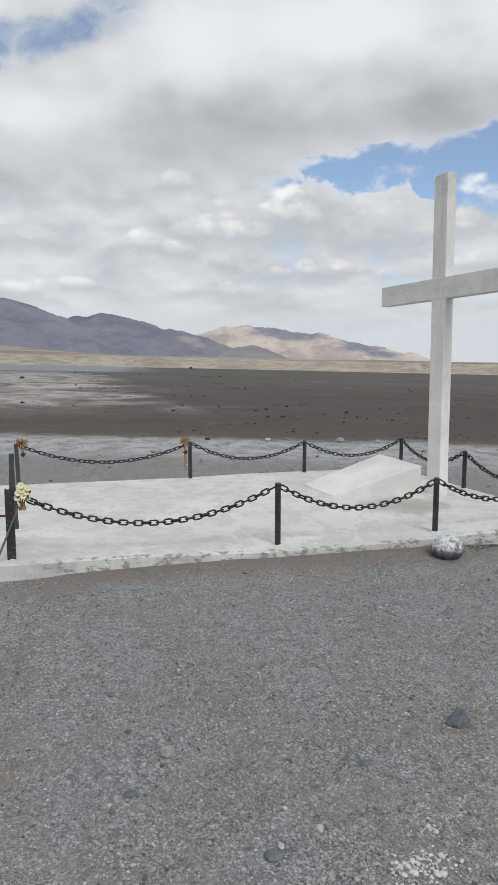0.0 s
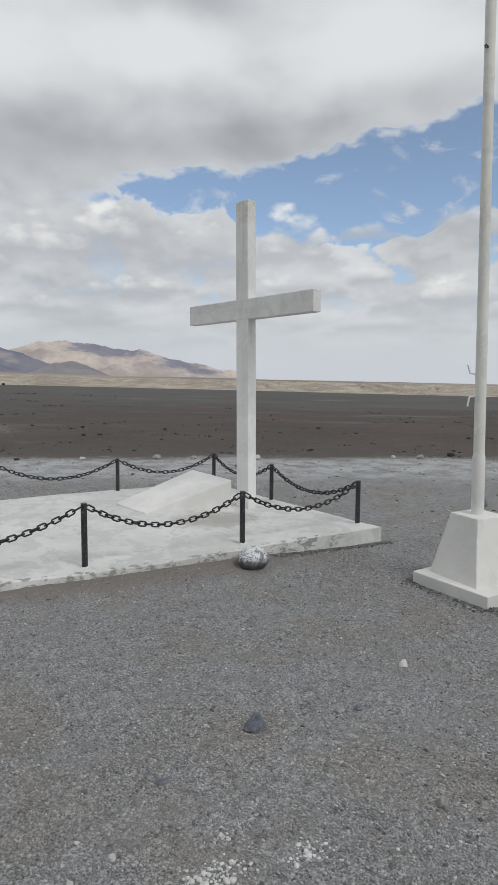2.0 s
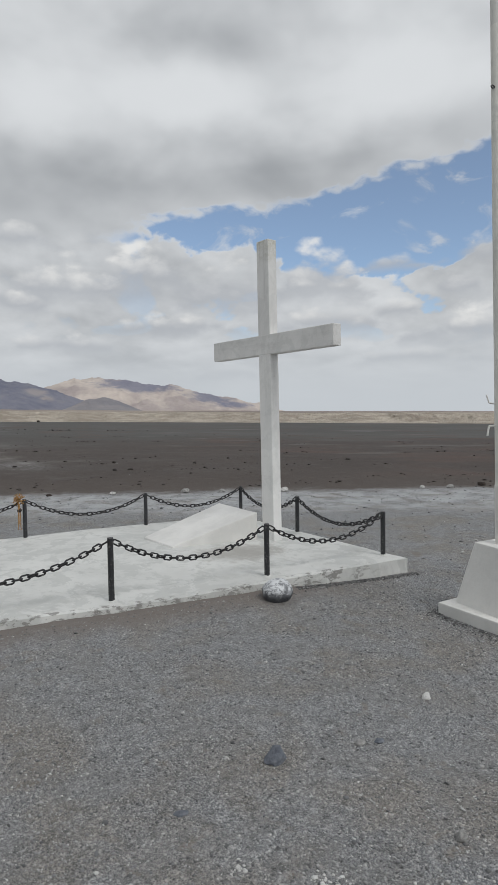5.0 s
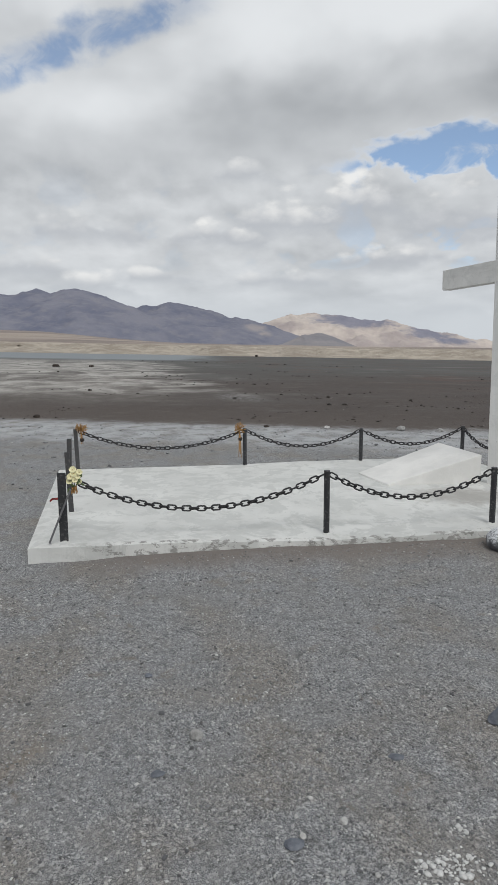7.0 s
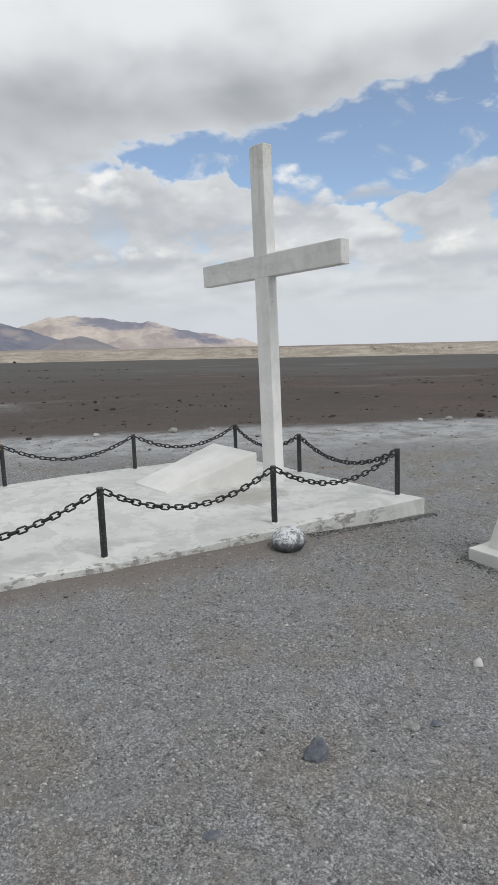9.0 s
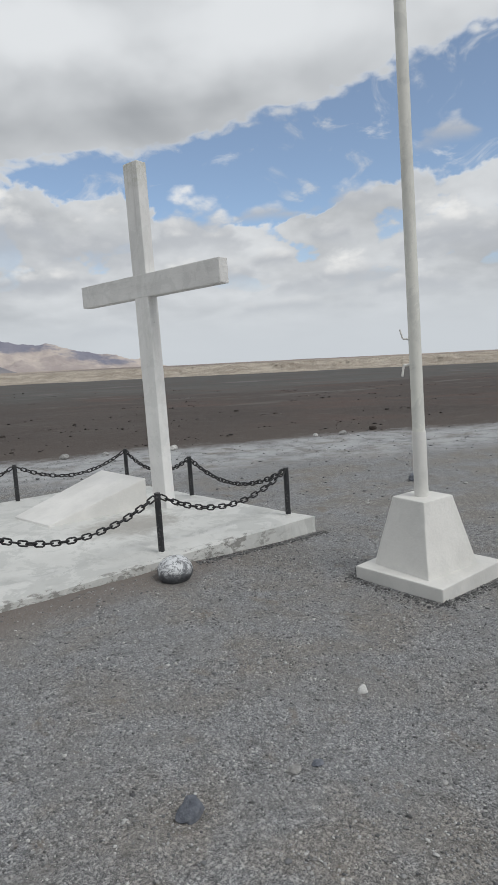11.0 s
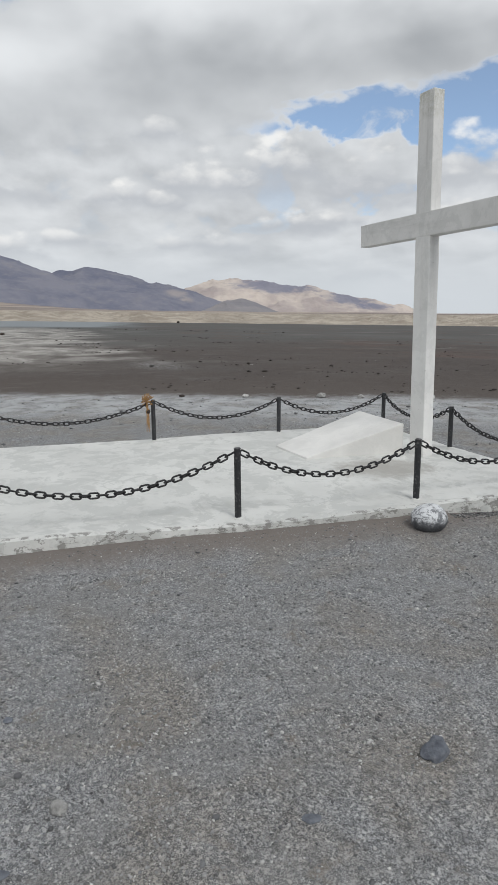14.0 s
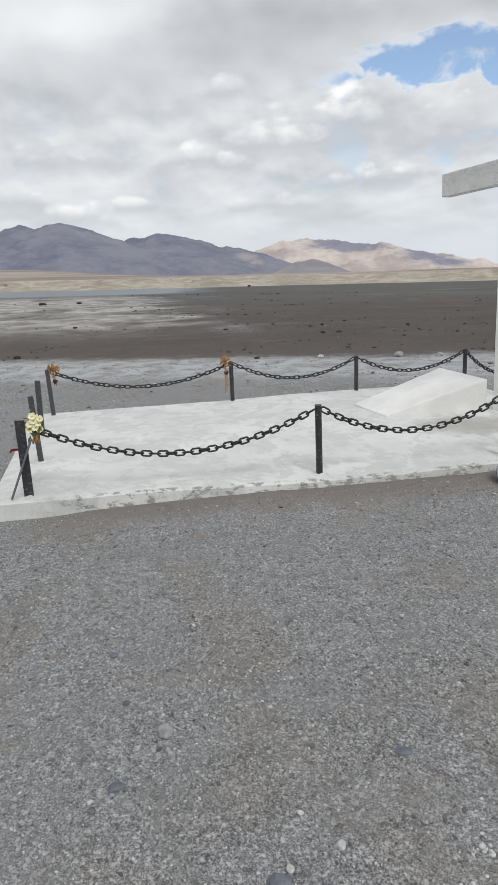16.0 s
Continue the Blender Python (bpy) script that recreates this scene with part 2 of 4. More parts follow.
def ground_material():
    g = material("ground_gravel_sand")
    p = g.pos
    x, y, z = g.add("ShaderNodeSeparateXYZ", {0: p}).outputs
    n05 = g.noise(p, 0.5, 5, 0.6)
    n2 = g.noise(p, 2.0, 5, 0.6)
    n9 = g.noise(p, 9.0, 4, 0.6)
    # pebbles at two sizes
    tone = g.noise(p, 210.0, 3, 0.7)
    tone = g.step(tone, 0.36, 0.64)
    big = g.voronoi(p, 105.0, "Color")
    tone2 = g.add("ShaderNodeSeparateColor", {0: big}).outputs[1]
    gap = g.noise(p, 120.0, 3, 0.65)
    peb = g.mix(g.step(tone, 0.1, 0.95), (0.106, 0.109, 0.114), (0.345, 0.35, 0.354))
    peb = g.mix(g.step(tone2, 0.70, 0.97, 0.0, 0.75), peb, (0.45, 0.45, 0.445))
    peb = g.mix(g.step(tone2, 0.16, 0.02, 0.0, 0.5), peb, (0.08, 0.082, 0.09))
    peb = g.mix(g.step(gap, 0.52, 0.70, 0.0, 0.5), peb, (0.105, 0.104, 0.104))
    earth = g.mix(n9, (0.135, 0.120, 0.103), (0.235, 0.212, 0.185))
    # crevices between gravel clumps are darkened in the colour
    clod = g.noise(p, 8.5, 7, 0.74, 0.3)
    peb = g.mix(g.step(clod, 0.50, 0.66, 0.0, 0.8), peb, (0.66, 0.655, 0.645), "MULTIPLY")
    peb = g.mix(g.step(clod, 0.46, 0.34, 0.0, 0.6), peb, (1.18, 1.18, 1.17), "MULTIPLY")
    grit = g.noise(p, 27.0, 6, 0.75, 0.5)
    peb = g.mix(g.step(grit, 0.545, 0.64, 0.0, 0.75), peb, (0.50, 0.50, 0.51), "MULTIPLY")
    peb = g.mix(g.step(grit, 0.46, 0.36, 0.0, 0.7), peb, (1.28, 1.28, 1.27), "MULTIPLY")
    soil = g.noise(p, 1.25, 6, 0.62, 0.4)
    peb = g.mix(g.step(soil, 0.44, 0.62, 0.0, 0.85), peb, (0.97, 0.905, 0.825), "MULTIPLY")
    peb = g.mix(g.step(soil, 0.52, 0.70, 0.0, 0.22), peb, earth)
    peb = g.mix(g.step(n05, 0.46, 0.70, 0.0, 0.2), peb, (0.215, 0.225, 0.238))
    packed = g.noise(p, 2.7, 6, 0.66, 0.6)
    peb = g.mix(g.step(packed, 0.46, 0.62, 0.0, 0.38), peb, g.mix(n9, (0.165, 0.162, 0.156), (0.235, 0.230, 0.222)))
    # bare brown earth showing between the gravel, and shade of hollows put into the colour
    bare = g.noise(p, 3.4, 7, 0.68, 0.5)
    peb = g.mix(g.step(bare, 0.57, 0.68, 0.0, 0.5), peb, g.mix(n9, (0.158, 0.132, 0.106), (0.235, 0.198, 0.158)))
    pit = g.noise(p, 46.0, 5, 0.7, 0.8)
    peb = g.mix(g.step(pit, 0.58, 0.66, 0.0, 0.75), peb, (0.30, 0.29, 0.285), "MULTIPLY")
    # earth heaped along the foot of the slab
    foot = g.math("ADD", y, g.math("MULTIPLY", g.math("SUBTRACT", n2, 0.5), 0.55))
    by_slab = g.math("MULTIPLY", g.step(foot, -0.66, -0.26), g.step(x, 2.5, 1.6))
    by_slab = g.math("MULTIPLY", by_slab, g.step(x, -2.5, -1.4))
    by_slab = g.math("MULTIPLY", by_slab, g.step(y, 0.5, 0.2))
    peb = g.mix(g.math("MULTIPLY", by_slab, 0.85), peb, g.mix(n9, (0.145, 0.125, 0.112), (0.205, 0.18, 0.162)))
    # pale salt-dusted strip, then dark volcanic sand
    bend = g.math("MULTIPLY", g.math("MULTIPLY", x, x), 0.007)
    shore = g.math("ADD", y, g.math("ADD", g.math("MULTIPLY", x, 0.43), bend))
    s = g.math("SUBTRACT", shore, 9.0)
    s = g.math("ADD", s, g.math("MULTIPLY", g.math("SUBTRACT", n05, 0.5), 2.2))
    s = g.math("ADD", s, g.math("MULTIPLY", g.math("SUBTRACT", n2, 0.5), 0.9))
    streak = g.noise(g.stretch(p, 1.0, 0.75, 1.0), 2.3, 7, 0.68)
    salt_in = g.math("MULTIPLY", g.step(s, -3.9, -2.2), g.step(s, 0.5, -0.5))
    salt_in = g.math("MULTIPLY", salt_in, g.step(streak, 0.35, 0.60))
    peb = g.mix(g.math("MULTIPLY", salt_in, 0.8), peb, g.mix(n9, (0.34, 0.352, 0.362), (0.49, 0.498, 0.505)))
    far_n = g.noise(g.stretch(p, 0.04, 0.045, 1.0), 1.0, 8, 0.64)
    mid_n = g.noise(g.stretch(p, 0.20, 0.20, 1.0), 1.0, 7, 0.64)
    sand = g.mix(mid_n, (0.043, 0.035, 0.0315), (0.100, 0.083, 0.0735))
    sand = g.mix(g.step(n2, 0.5, 0.75, 0.0, 0.4), sand, (0.135, 0.115, 0.102))
    sand = g.mix(g.step(g.noise(p, 6.0, 5, 0.7), 0.60, 0.72, 0.0, 0.55), sand, (0.035, 0.028, 0.025))
    sand = g.mix(g.step(g.noise(g.stretch(p, 0.5, 1.2, 1.0), 0.9, 6, 0.7), 0.58, 0.72, 0.0, 0.35), sand, (0.19, 0.175, 0.165))
    sand = g.mix(g.step(far_n, 0.46, 0.72, 0.0, 0.55), sand, (0.15, 0.145, 0.14))
    # browner close by, grey-green and barer far out
    reach = g.math("ADD", y, g.math("MULTIPLY", g.math("SUBTRACT", far_n, 0.5), 50.0))
    sand = g.mix(g.step(reach, 24.0, 60.0, 0.0, 0.6), sand, g.mix(far_n, (0.060, 0.062, 0.060), (0.115, 0.118, 0.113)))
    sand = g.mix(g.step(s, 6.0, 0.0, 0.0, 0.35), sand, (0.125, 0.104, 0.090))
    rust = g.math("MULTIPLY", g.step(x, 7.0, 14.0), g.step(mid_n, 0.50, 0.66, 0.0, 0.5))
    sand = g.mix(rust, sand, (0.105, 0.062, 0.050))
    pale = g.noise(g.stretch(p, 0.06, 0.10, 1.0), 1.0, 8, 0.68, 0.4)
    sand = g.mix(g.step(pale, 0.56, 0.68, 0.0, 0.45), sand, (0.21, 0.205, 0.20))
    # salt pans out to the side and a far sheet of shallow water
    side = g.math("ADD", x, g.math("MULTIPLY", g.math("SUBTRACT", mid_n, 0.5), 26.0))
    pan = g.math("MULTIPLY", g.step(side, 3.0, -4.0), g.math("MULTIPLY", g.step(y, 13.0, 24.0), g.step(y, 130.0, 80.0)))
    pan = g.math("MULTIPLY", pan, g.step(g.noise(g.stretch(p, 0.10, 0.05, 1.0), 1.0, 7, 0.62, 0.6), 0.34, 0.52))
    crust = g.noise(g.stretch(p, 0.55, 0.30, 1.0), 1.0, 8, 0.70, 0.5)
    sand = g.mix(g.math("MULTIPLY", pan, g.step(crust, 0.36, 0.62, 0.35, 0.95)), sand, g.mix(crust, (0.29, 0.275, 0.255), (0.50, 0.48, 0.445)))
    u = g.math("DIVIDE", g.math("SUBTRACT", x, 1.6), 1.1)
    v = g.math("DIVIDE", g.math("SUBTRACT", y, 17.5), 3.2)
    patch = g.math("ADD", g.math("MULTIPLY", u, u), g.math("MULTIPLY", v, v))
    patch = g.math("MULTIPLY", g.step(g.math("ADD", patch, g.math("MULTIPLY", mid_n, 0.8)), 1.5, 0.3), g.step(n9, 0.46, 0.62))
    sand = g.mix(g.math("MULTIPLY", patch, 0.55), sand, (0.30, 0.30, 0.30))
    wet = g.math("MULTIPLY", g.step(g.math("ADD", side, g.math("MULTIPLY", y, -0.10)), 4.0, -14.0), g.step(y, 95.0, 135.0))
    sand = g.mix(wet, sand, (0.155, 0.175, 0.185))
    fray = g.math("ADD", s, g.math("ADD", g.math("MULTIPLY", g.math("SUBTRACT", n9, 0.5), 1.3), g.math("MULTIPLY", g.math("SUBTRACT", streak, 0.5), 1.6)))
    dark = g.step(fray, -0.75, 0.75)
    col = g.mix(dark, peb, sand)
    relief = g.math("ADD", g.math("MULTIPLY", gap, -0.6), g.math("MULTIPLY", n9, 0.8))
    relief = g.math("ADD", relief, g.math("MULTIPLY", g.voronoi(p, 105.0, "Distance"), -0.4))
    return finish(g, col, g.step(wet, 0.0, 1.0, 0.92, 0.45), height=relief, depth=0.008, spec=0.25)


def white_paint(name, tint=(0.70, 0.70, 0.68), worn=0.5, lip=False, streaks=False, grain=(14.0, 14.0, 0.9)):
    g = material(name)
    p = g.pos
    x, y, z = g.add("ShaderNodeSeparateXYZ", {0: p}).outputs
    n1 = g.noise(p, 1.3, 6, 0.62)
    n6 = g.noise(g.stretch(p, 1.25, 1.0, 1.0), 4.6, 7, 0.68, 0.4)
    n40 = g.noise(p, 40.0, 4, 0.6)
    col = g.mix(g.step(n1, 0.35, 0.68), tint, tuple(c * 0.86 for c in tint))
    col = g.mix(g.step(n6, 0.52, 0.70, 0.0, 0.6 * worn), col, (0.43, 0.435, 0.42))
    blot = g.noise(g.stretch(p, 1.2, 1.0, 1.0), 2.9, 8, 0.72, 0.6)
    col = g.mix(g.step(blot, 0.50, 0.545, 0.0, 0.62 * worn), col, (0.475, 0.482, 0.465))
    col = g.mix(g.step(n40, 0.55, 0.8, 0.0, 0.18), col, (0.5, 0.49, 0.46))
    if lip:
        # flaked paint along the front lip, a darker grey-brown patch and grime on the top
        edge = g.step(g.math("ADD", y, g.math("MULTIPLY", x, 0.011)), -0.085, -0.11)
        flake = g.math("MULTIPLY", g.step(g.noise(g.stretch(p, 1.0, 1.0, 2.0), 9.0, 8, 0.74), 0.515, 0.555), edge)
        low = g.math("MULTIPLY", g.step(x, -2.2, -1.7), g.step(x, 2.9, 2.2))
        col = g.mix(g.math("MULTIPLY", g.math("MULTIPLY", flake, low), 0.85), col, g.mix(n40, (0.15, 0.145, 0.135), (0.30, 0.29, 0.275)))
        u = g.math("DIVIDE", g.math("SUBTRACT", x, 1.74), 0.46)
        v = g.math("DIVIDE", g.math("SUBTRACT", y, 1.02), 0.40)
        d = g.math("ADD", g.math("MULTIPLY", u, u), g.math("MULTIPLY", v, v))
        d = g.math("ADD", d, g.math("MULTIPLY", g.math("SUBTRACT", n6, 0.5), 4.0))
        col = g.mix(g.step(d, 1.5, 0.1, 0.0, 0.78), col, (0.33, 0.315, 0.29))
        w = g.math("ADD", g.math("MULTIPLY", g.math("SUBTRACT", y, 0.30), 3.6), g.math("MULTIPLY", g.math("SUBTRACT", n1, 0.5), 5.0))
        band = g.math("MULTIPLY", g.step(g.math("ABSOLUTE", w), 1.0, 0.1), g.step(n6, 0.36, 0.6, 0.0, 0.45))
        col = g.mix(band, col, (0.42, 0.425, 0.405))
    if streaks:
        run = g.noise(g.stretch(p, *grain), 1.0, 6, 0.65)
        aged = g.step(g.math("ADD", z, g.math("MULTIPLY", n1, 1.2)), 2.0, 3.4, 0.10, 0.46)
        col = g.mix(g.math("MULTIPLY", g.step(run, 0.48, 0.70), aged), col, (0.475, 0.468, 0.455))
        moss = g.math("MULTIPLY", g.step(g.math("ADD", z, g.math("MULTIPLY", n6, 0.5)), 3.55, 4.0), g.step(n40, 0.35, 0.6))
        col = g.mix(g.math("MULTIPLY", moss, 0.55), col, (0.30, 0.30, 0.17))
        chip = g.step(g.noise(p, 23.0, 5, 0.7), 0.68, 0.72, 0.0, 0.6)
        col = g.mix(chip, col, (0.27, 0.25, 0.22))
    h = g.math("ADD", g.math("MULTIPLY", n6, 0.6), g.math("MULTIPLY", n40, 0.35))
    return finish(g, col, 0.78, height=h, depth=0.006, spec=0.3)


def iron_material(name, base=(0.033, 0.034, 0.037), wear=(0.21, 0.205, 0.20)):
    g = material(name)
    n = g.noise(g.pos, 34.0, 6, 0.68)
    n2 = g.noise(g.pos, 7.0, 4, 0.6)
    col = g.mix(g.step(n, 0.52, 0.72, 0.0, 0.75), base, wear)
    col = g.mix(g.step(n2, 0.56, 0.75, 0.0, 0.5), col, (0.10, 0.07, 0.05))
    return finish(g, col, g.step(n, 0.3, 0.7, 0.42, 0.68), 0.35, height=n, depth=0.003, spec=0.5)


def rock_material(name, dark, pale, scale=9.0):
    g = material(name)
    n = g.noise(g.pos, scale, 7, 0.65)
    n2 = g.noise(g.pos, scale * 6, 4, 0.6)
    r = g.add("ShaderNodeObjectInfo").outputs["Random"]
    col = g.mix(g.step(n, 0.32, 0.7), dark, pale)
    col = g.mix(g.math("MULTIPLY", r, 0.35), col, tuple(c * 0.6 for c in dark))
    return finish(g, col, 0.9, height=g.math("ADD", n, g.math("MULTIPLY", n2, 0.3)), depth=0.01, spec=0.25)


def gravel_material(name, stops):
    g = material(name)
    r = g.add("ShaderNodeNewGeometry").outputs["Random Per Island"]
    ramp = g.add("ShaderNodeValToRGB", {0: r})
    ramp.color_ramp.interpolation = "LINEAR"
    els = ramp.color_ramp.elements
    while len(els) < len(stops):
        els.new(0.5)
    for e, (at, c) in zip(els, stops):
        e.position, e.color = at, (*c, 1.0)
    n = g.noise(g.pos, 180.0, 3, 0.6)
    col = g.mix(g.step(n, 0.3, 0.75, 0.0, 0.35), ramp.outputs[0], (0.1, 0.098, 0.095))
    return finish(g, col, 0.9, spec=0.25)


def range_material(name, low, high, ridge_tone, scale, patch=(), strata=False):
    g = material(name)
    p = g.pos
    n = g.noise(p, scale, 7, 0.62, 0.3)
    n2 = g.noise(g.stretch(p, 1.0, 1.0, 2.5), scale * 4.0, 6, 0.62)
    col = g.mix(g.step(n, 0.36, 0.64), low, high)
    # raised parts take their own tone: relief shading put into the colour
    col = g.mix(g.step(n2, 0.48, 0.7, 0.0, 0.6), col, ridge_tone)
    # each patch puts cloud shade or a sunlit spot into the colour
    for (x0, y0, z0, rx, ry, rz), tone in patch:
        off = g.add("ShaderNodeVectorMath", {0: p, 1: (x0, y0, z0)}, operation="SUBTRACT").outputs[0]
        ln = g.add("ShaderNodeVectorMath", {0: g.stretch(off, 1 / rx, 1 / ry, 1 / rz)}, operation="LENGTH").outputs["Value"]
        col = g.mix(g.step(g.math("ADD", ln, g.math("MULTIPLY", g.math("SUBTRACT", n2, 0.5), 1.6)), 1.35, 0.6, 0.0, 0.8), col, tone)
    if strata:
        # a browner terrace above the pale eroded face, and ribs running down the face
        x, y, z = g.add("ShaderNodeSeparateXYZ", {0: p}).outputs
        up = g.math("ADD", z, g.math("ADD", g.math("MULTIPLY", x, 0.0227), g.math("MULTIPLY", y, 0.0036)))
        # gully shade and lit ribs are painted as darker and paler streaks
        rib = g.noise(g.stretch(p, 1.0, 1.0, 0.06), 0.11, 6, 0.66, 0.3)
        col = g.mix(g.step(rib, 0.46, 0.62, 0.0, 0.55), col, (0.36, 0.305, 0.25))
        col = g.mix(g.step(rib, 0.46, 0.36, 0.0, 0.5), col, (0.66, 0.60, 0.51))
        crest = g.math("ADD", up, g.math("MULTIPLY", g.math("SUBTRACT", n2, 0.5), 2.0))
        band = g.noise(g.stretch(p, 0.0012, 0.0012, 0.16), 1.0, 5, 0.6, 0.4)
        flat_top = g.mix(g.step(band, 0.42, 0.60), (0.255, 0.215, 0.205), (0.43, 0.365, 0.315))
        col = g.mix(g.step(crest, 5.6, 7.4, 0.0, 0.85), col, flat_top)
    return finish(g, col, 0.95, height=n2, depth=6.0, spec=0.1)


def plain_material(name, colour, rough=0.7, scale=30.0, var=0.3, metal=0.0):
    g = material(name)
    n = g.noise(g.pos, scale, 5, 0.6)
    col = g.mix(g.step(n, 0.3, 0.7), tuple(c * (1 - var) for c in colour), tuple(min(1.0, c * (1 + var * 0.5)) for c in colour))
    return finish(g, col, rough, metal, height=n, depth=0.002)


GROUND = ground_material()
SLAB = white_paint("white_painted_concrete", (0.632, 0.634, 0.612), 1.1, lip=True)
BLOCK = white_paint("white_painted_block", (0.745, 0.735, 0.71), 0.15)
CROSS = white_paint("weathered_white_timber", (0.785, 0.778, 0.76), 0.28, streaks=True)
PEDESTAL = white_paint("white_pedestal", (0.71, 0.70, 0.67), 0.25)
BAR = white_paint("weathered_white_crossbar", (0.745, 0.737, 0.72), 0.42, streaks=True, grain=(9.0, 1.1, 12.0))
POLE = white_paint("cream_pole_paint", (0.74, 0.735, 0.68), 0.5)
IRON = iron_material("black_painted_iron")
IRON_OLD = iron_material("worn_iron", (0.06, 0.06, 0.062), (0.21, 0.20, 0.185))
CHAIN = iron_material("chain_iron", (0.022, 0.022, 0.024), (0.11, 0.105, 0.10))
DARK_ROCK = rock_material("blue_grey_rock", (0.105, 0.115, 0.138), (0.215, 0.228, 0.255), 22.0)
GREY_ROCK = rock_material("grey_rock", (0.21, 0.207, 0.20), (0.42, 0.415, 0.40), 25.0)
PALE_ROCK = rock_material("chalk_white_rock", (0.36, 0.355, 0.34), (0.64, 0.63, 0.615), 25.0)
PLASTER = rock_material("white_plaster", (0.62, 0.615, 0.60), (0.82, 0.815, 0.80), 40.0)
BROWN_ROCK = rock_material("dark_brown_rock", (0.03, 0.024, 0.021), (0.075, 0.06, 0.05), 12.0)
CHIPS = gravel_material("pale_gravel_chips", [(0.0, (0.085, 0.086, 0.088)), (0.25, (0.185, 0.186, 0.187)), (0.55, (0.315, 0.315, 0.312)), (0.88, (0.47, 0.467, 0.458)), (1.0, (0.64, 0.632, 0.615))])
PEBBLES = gravel_material("gravel_stones", [(0.0, (0.085, 0.086, 0.092)), (0.25, (0.165, 0.168, 0.175)), (0.55, (0.27, 0.272, 0.275)),
                                            (0.85, (0.38, 0.375, 0.365)), (0.97, (0.52, 0.515, 0.50)), (1.0, (0.68, 0.67, 0.65))])
BANKED = gravel_material("banked_stones", [(0.0, (0.05, 0.05, 0.052)), (0.6, (0.13, 0.13, 0.132)), (0.95, (0.22, 0.218, 0.21)), (1.0, (0.4, 0.39, 0.38))])
CLINKER = gravel_material("dark_stones", [(0.0, (0.024, 0.02, 0.018)), (0.7, (0.06, 0.05, 0.044)), (0.93, (0.12, 0.10, 0.09)), (1.0, (0.3, 0.29, 0.28))])


# ---- building helpers ----
def mesh_of(bm, name, mat, smooth=False):
    me = bpy.data.meshes.new(name)
    bm.to_mesh(me)
    bm.free()
    me.materials.append(mat)
    if smooth:
        me.polygons.foreach_set("use_smooth", [True] * len(me.polygons))
    return me


def part(name, bm, mat, parent, label="", smooth=False):
    ob = new(name, mesh_of(bm, name, mat, smooth))
    ob.parent = parent
    if label:
        tagged(ob, label)
    return ob


def base(name, m, label, category, group="", kind=""):
    ob = new(name)
    ob.empty_display_size = 0.1
    ob.matrix_world = m
    return tagged(ob, label, category, group, kind)


def box(bm, x0, x1, y0, y1, z0, z1, bevel=0.0):
    r = bmesh.ops.create_cube(bm, size=1.0)
    for v in r["verts"]:
        v.co = Vector(((x0 + x1) / 2 + v.co.x * (x1 - x0), (y0 + y1) / 2 + v.co.y * (y1 - y0), (z0 + z1) / 2 + v.co.z * (z1 - z0)))
    if bevel:
        es = list({e for v in r["verts"] for e in v.link_edges})
        bmesh.ops.bevel(bm, geom=es, offset=bevel, segments=2, affect="EDGES", profile=0.5)


def tube(bm, a, b, r0, r1=None, n=12, cap=True):
    a, b = Vector(a), Vector(b)
    r1 = r0 if r1 is None else r1
    q = (b - a).to_track_quat("Z", "Y")
    rings = []
    for c, r in ((a, r0), (b, r1)):
        rings.append([bm.verts.new(c + q @ Vector((r * math.cos(2 * math.pi * k / n), r * math.sin(2 * math.pi * k / n), 0))) for k in range(n)])
    for k in range(n):
        bm.faces.new((rings[0][k], rings[0][(k + 1) % n], rings[1][(k + 1) % n], rings[1][k]))
    if cap:
        bm.faces.new(rings[0][::-1])
        bm.faces.new(rings[1])


def bent(bm, pts, r, n=8):
    for a, b in zip(pts, pts[1:]):
        tube(bm, a, b, r, r, n)


def roughen(bm, amount, scale, seed=0.0):
    for v in bm.verts:
        d = noise.noise_vector(v.co * scale + Vector((seed, seed * 1.7, seed * 0.3)))
        v.co += d * amount


def stone_bm(rx, ry, rz, seed, sub=3, lump=0.28, sink=0.35):
    bm = bmesh.new()
    bmesh.ops.create_icosphere(bm, subdivisions=sub, radius=1.0)
    for v in bm.verts:
        k = 1.0 + lump * noise.noise(v.co * 1.3 + Vector((seed, 0, seed))) + lump * 0.4 * noise.noise(v.co * 3.1 + Vector((0, seed, 0)))
        c = v.co * k
        # planar breaks
        for j in range(3):
            nrm = Vector((math.sin(seed * 3 + j * 2.1), math.cos(seed * 5 + j * 1.7), 0.4 + 0.3 * math.sin(seed + j))).normalized()
            over = c.dot(nrm) - 0.78
            if over > 0:
                c -= nrm * over * 0.8
        v.co = Vector((c.x * rx, c.y * ry, c.z * rz + rz * (1 - sink)))
    return bm


ICO_V = [(0, 0, 1)] + [(0.894 * math.cos(k * 1.2566), 0.894 * math.sin(k * 1.2566), 0.447) for k in range(5)] + \
        [(0.894 * math.cos(k * 1.2566 + 0.628), 0.894 * math.sin(k * 1.2566 + 0.628), -0.447) for k in range(5)] + [(0, 0, -1)]
ICO_F = [(0, 1 + k, 1 + (k + 1) % 5) for k in range(5)] + [(1 + k, 6 + k, 1 + (k + 1) % 5) for k in range(5)] + \
        [(6 + k, 6 + (k + 1) % 5, 1 + (k + 1) % 5) for k in range(5)] + [(11, 6 + (k + 1) % 5, 6 + k) for k in range(5)]


OCT_V = [(0, 0, 1), (1, 0, 0), (0, 1, 0), (-1, 0, 0), (0, -1, 0), (0, 0, -1)]
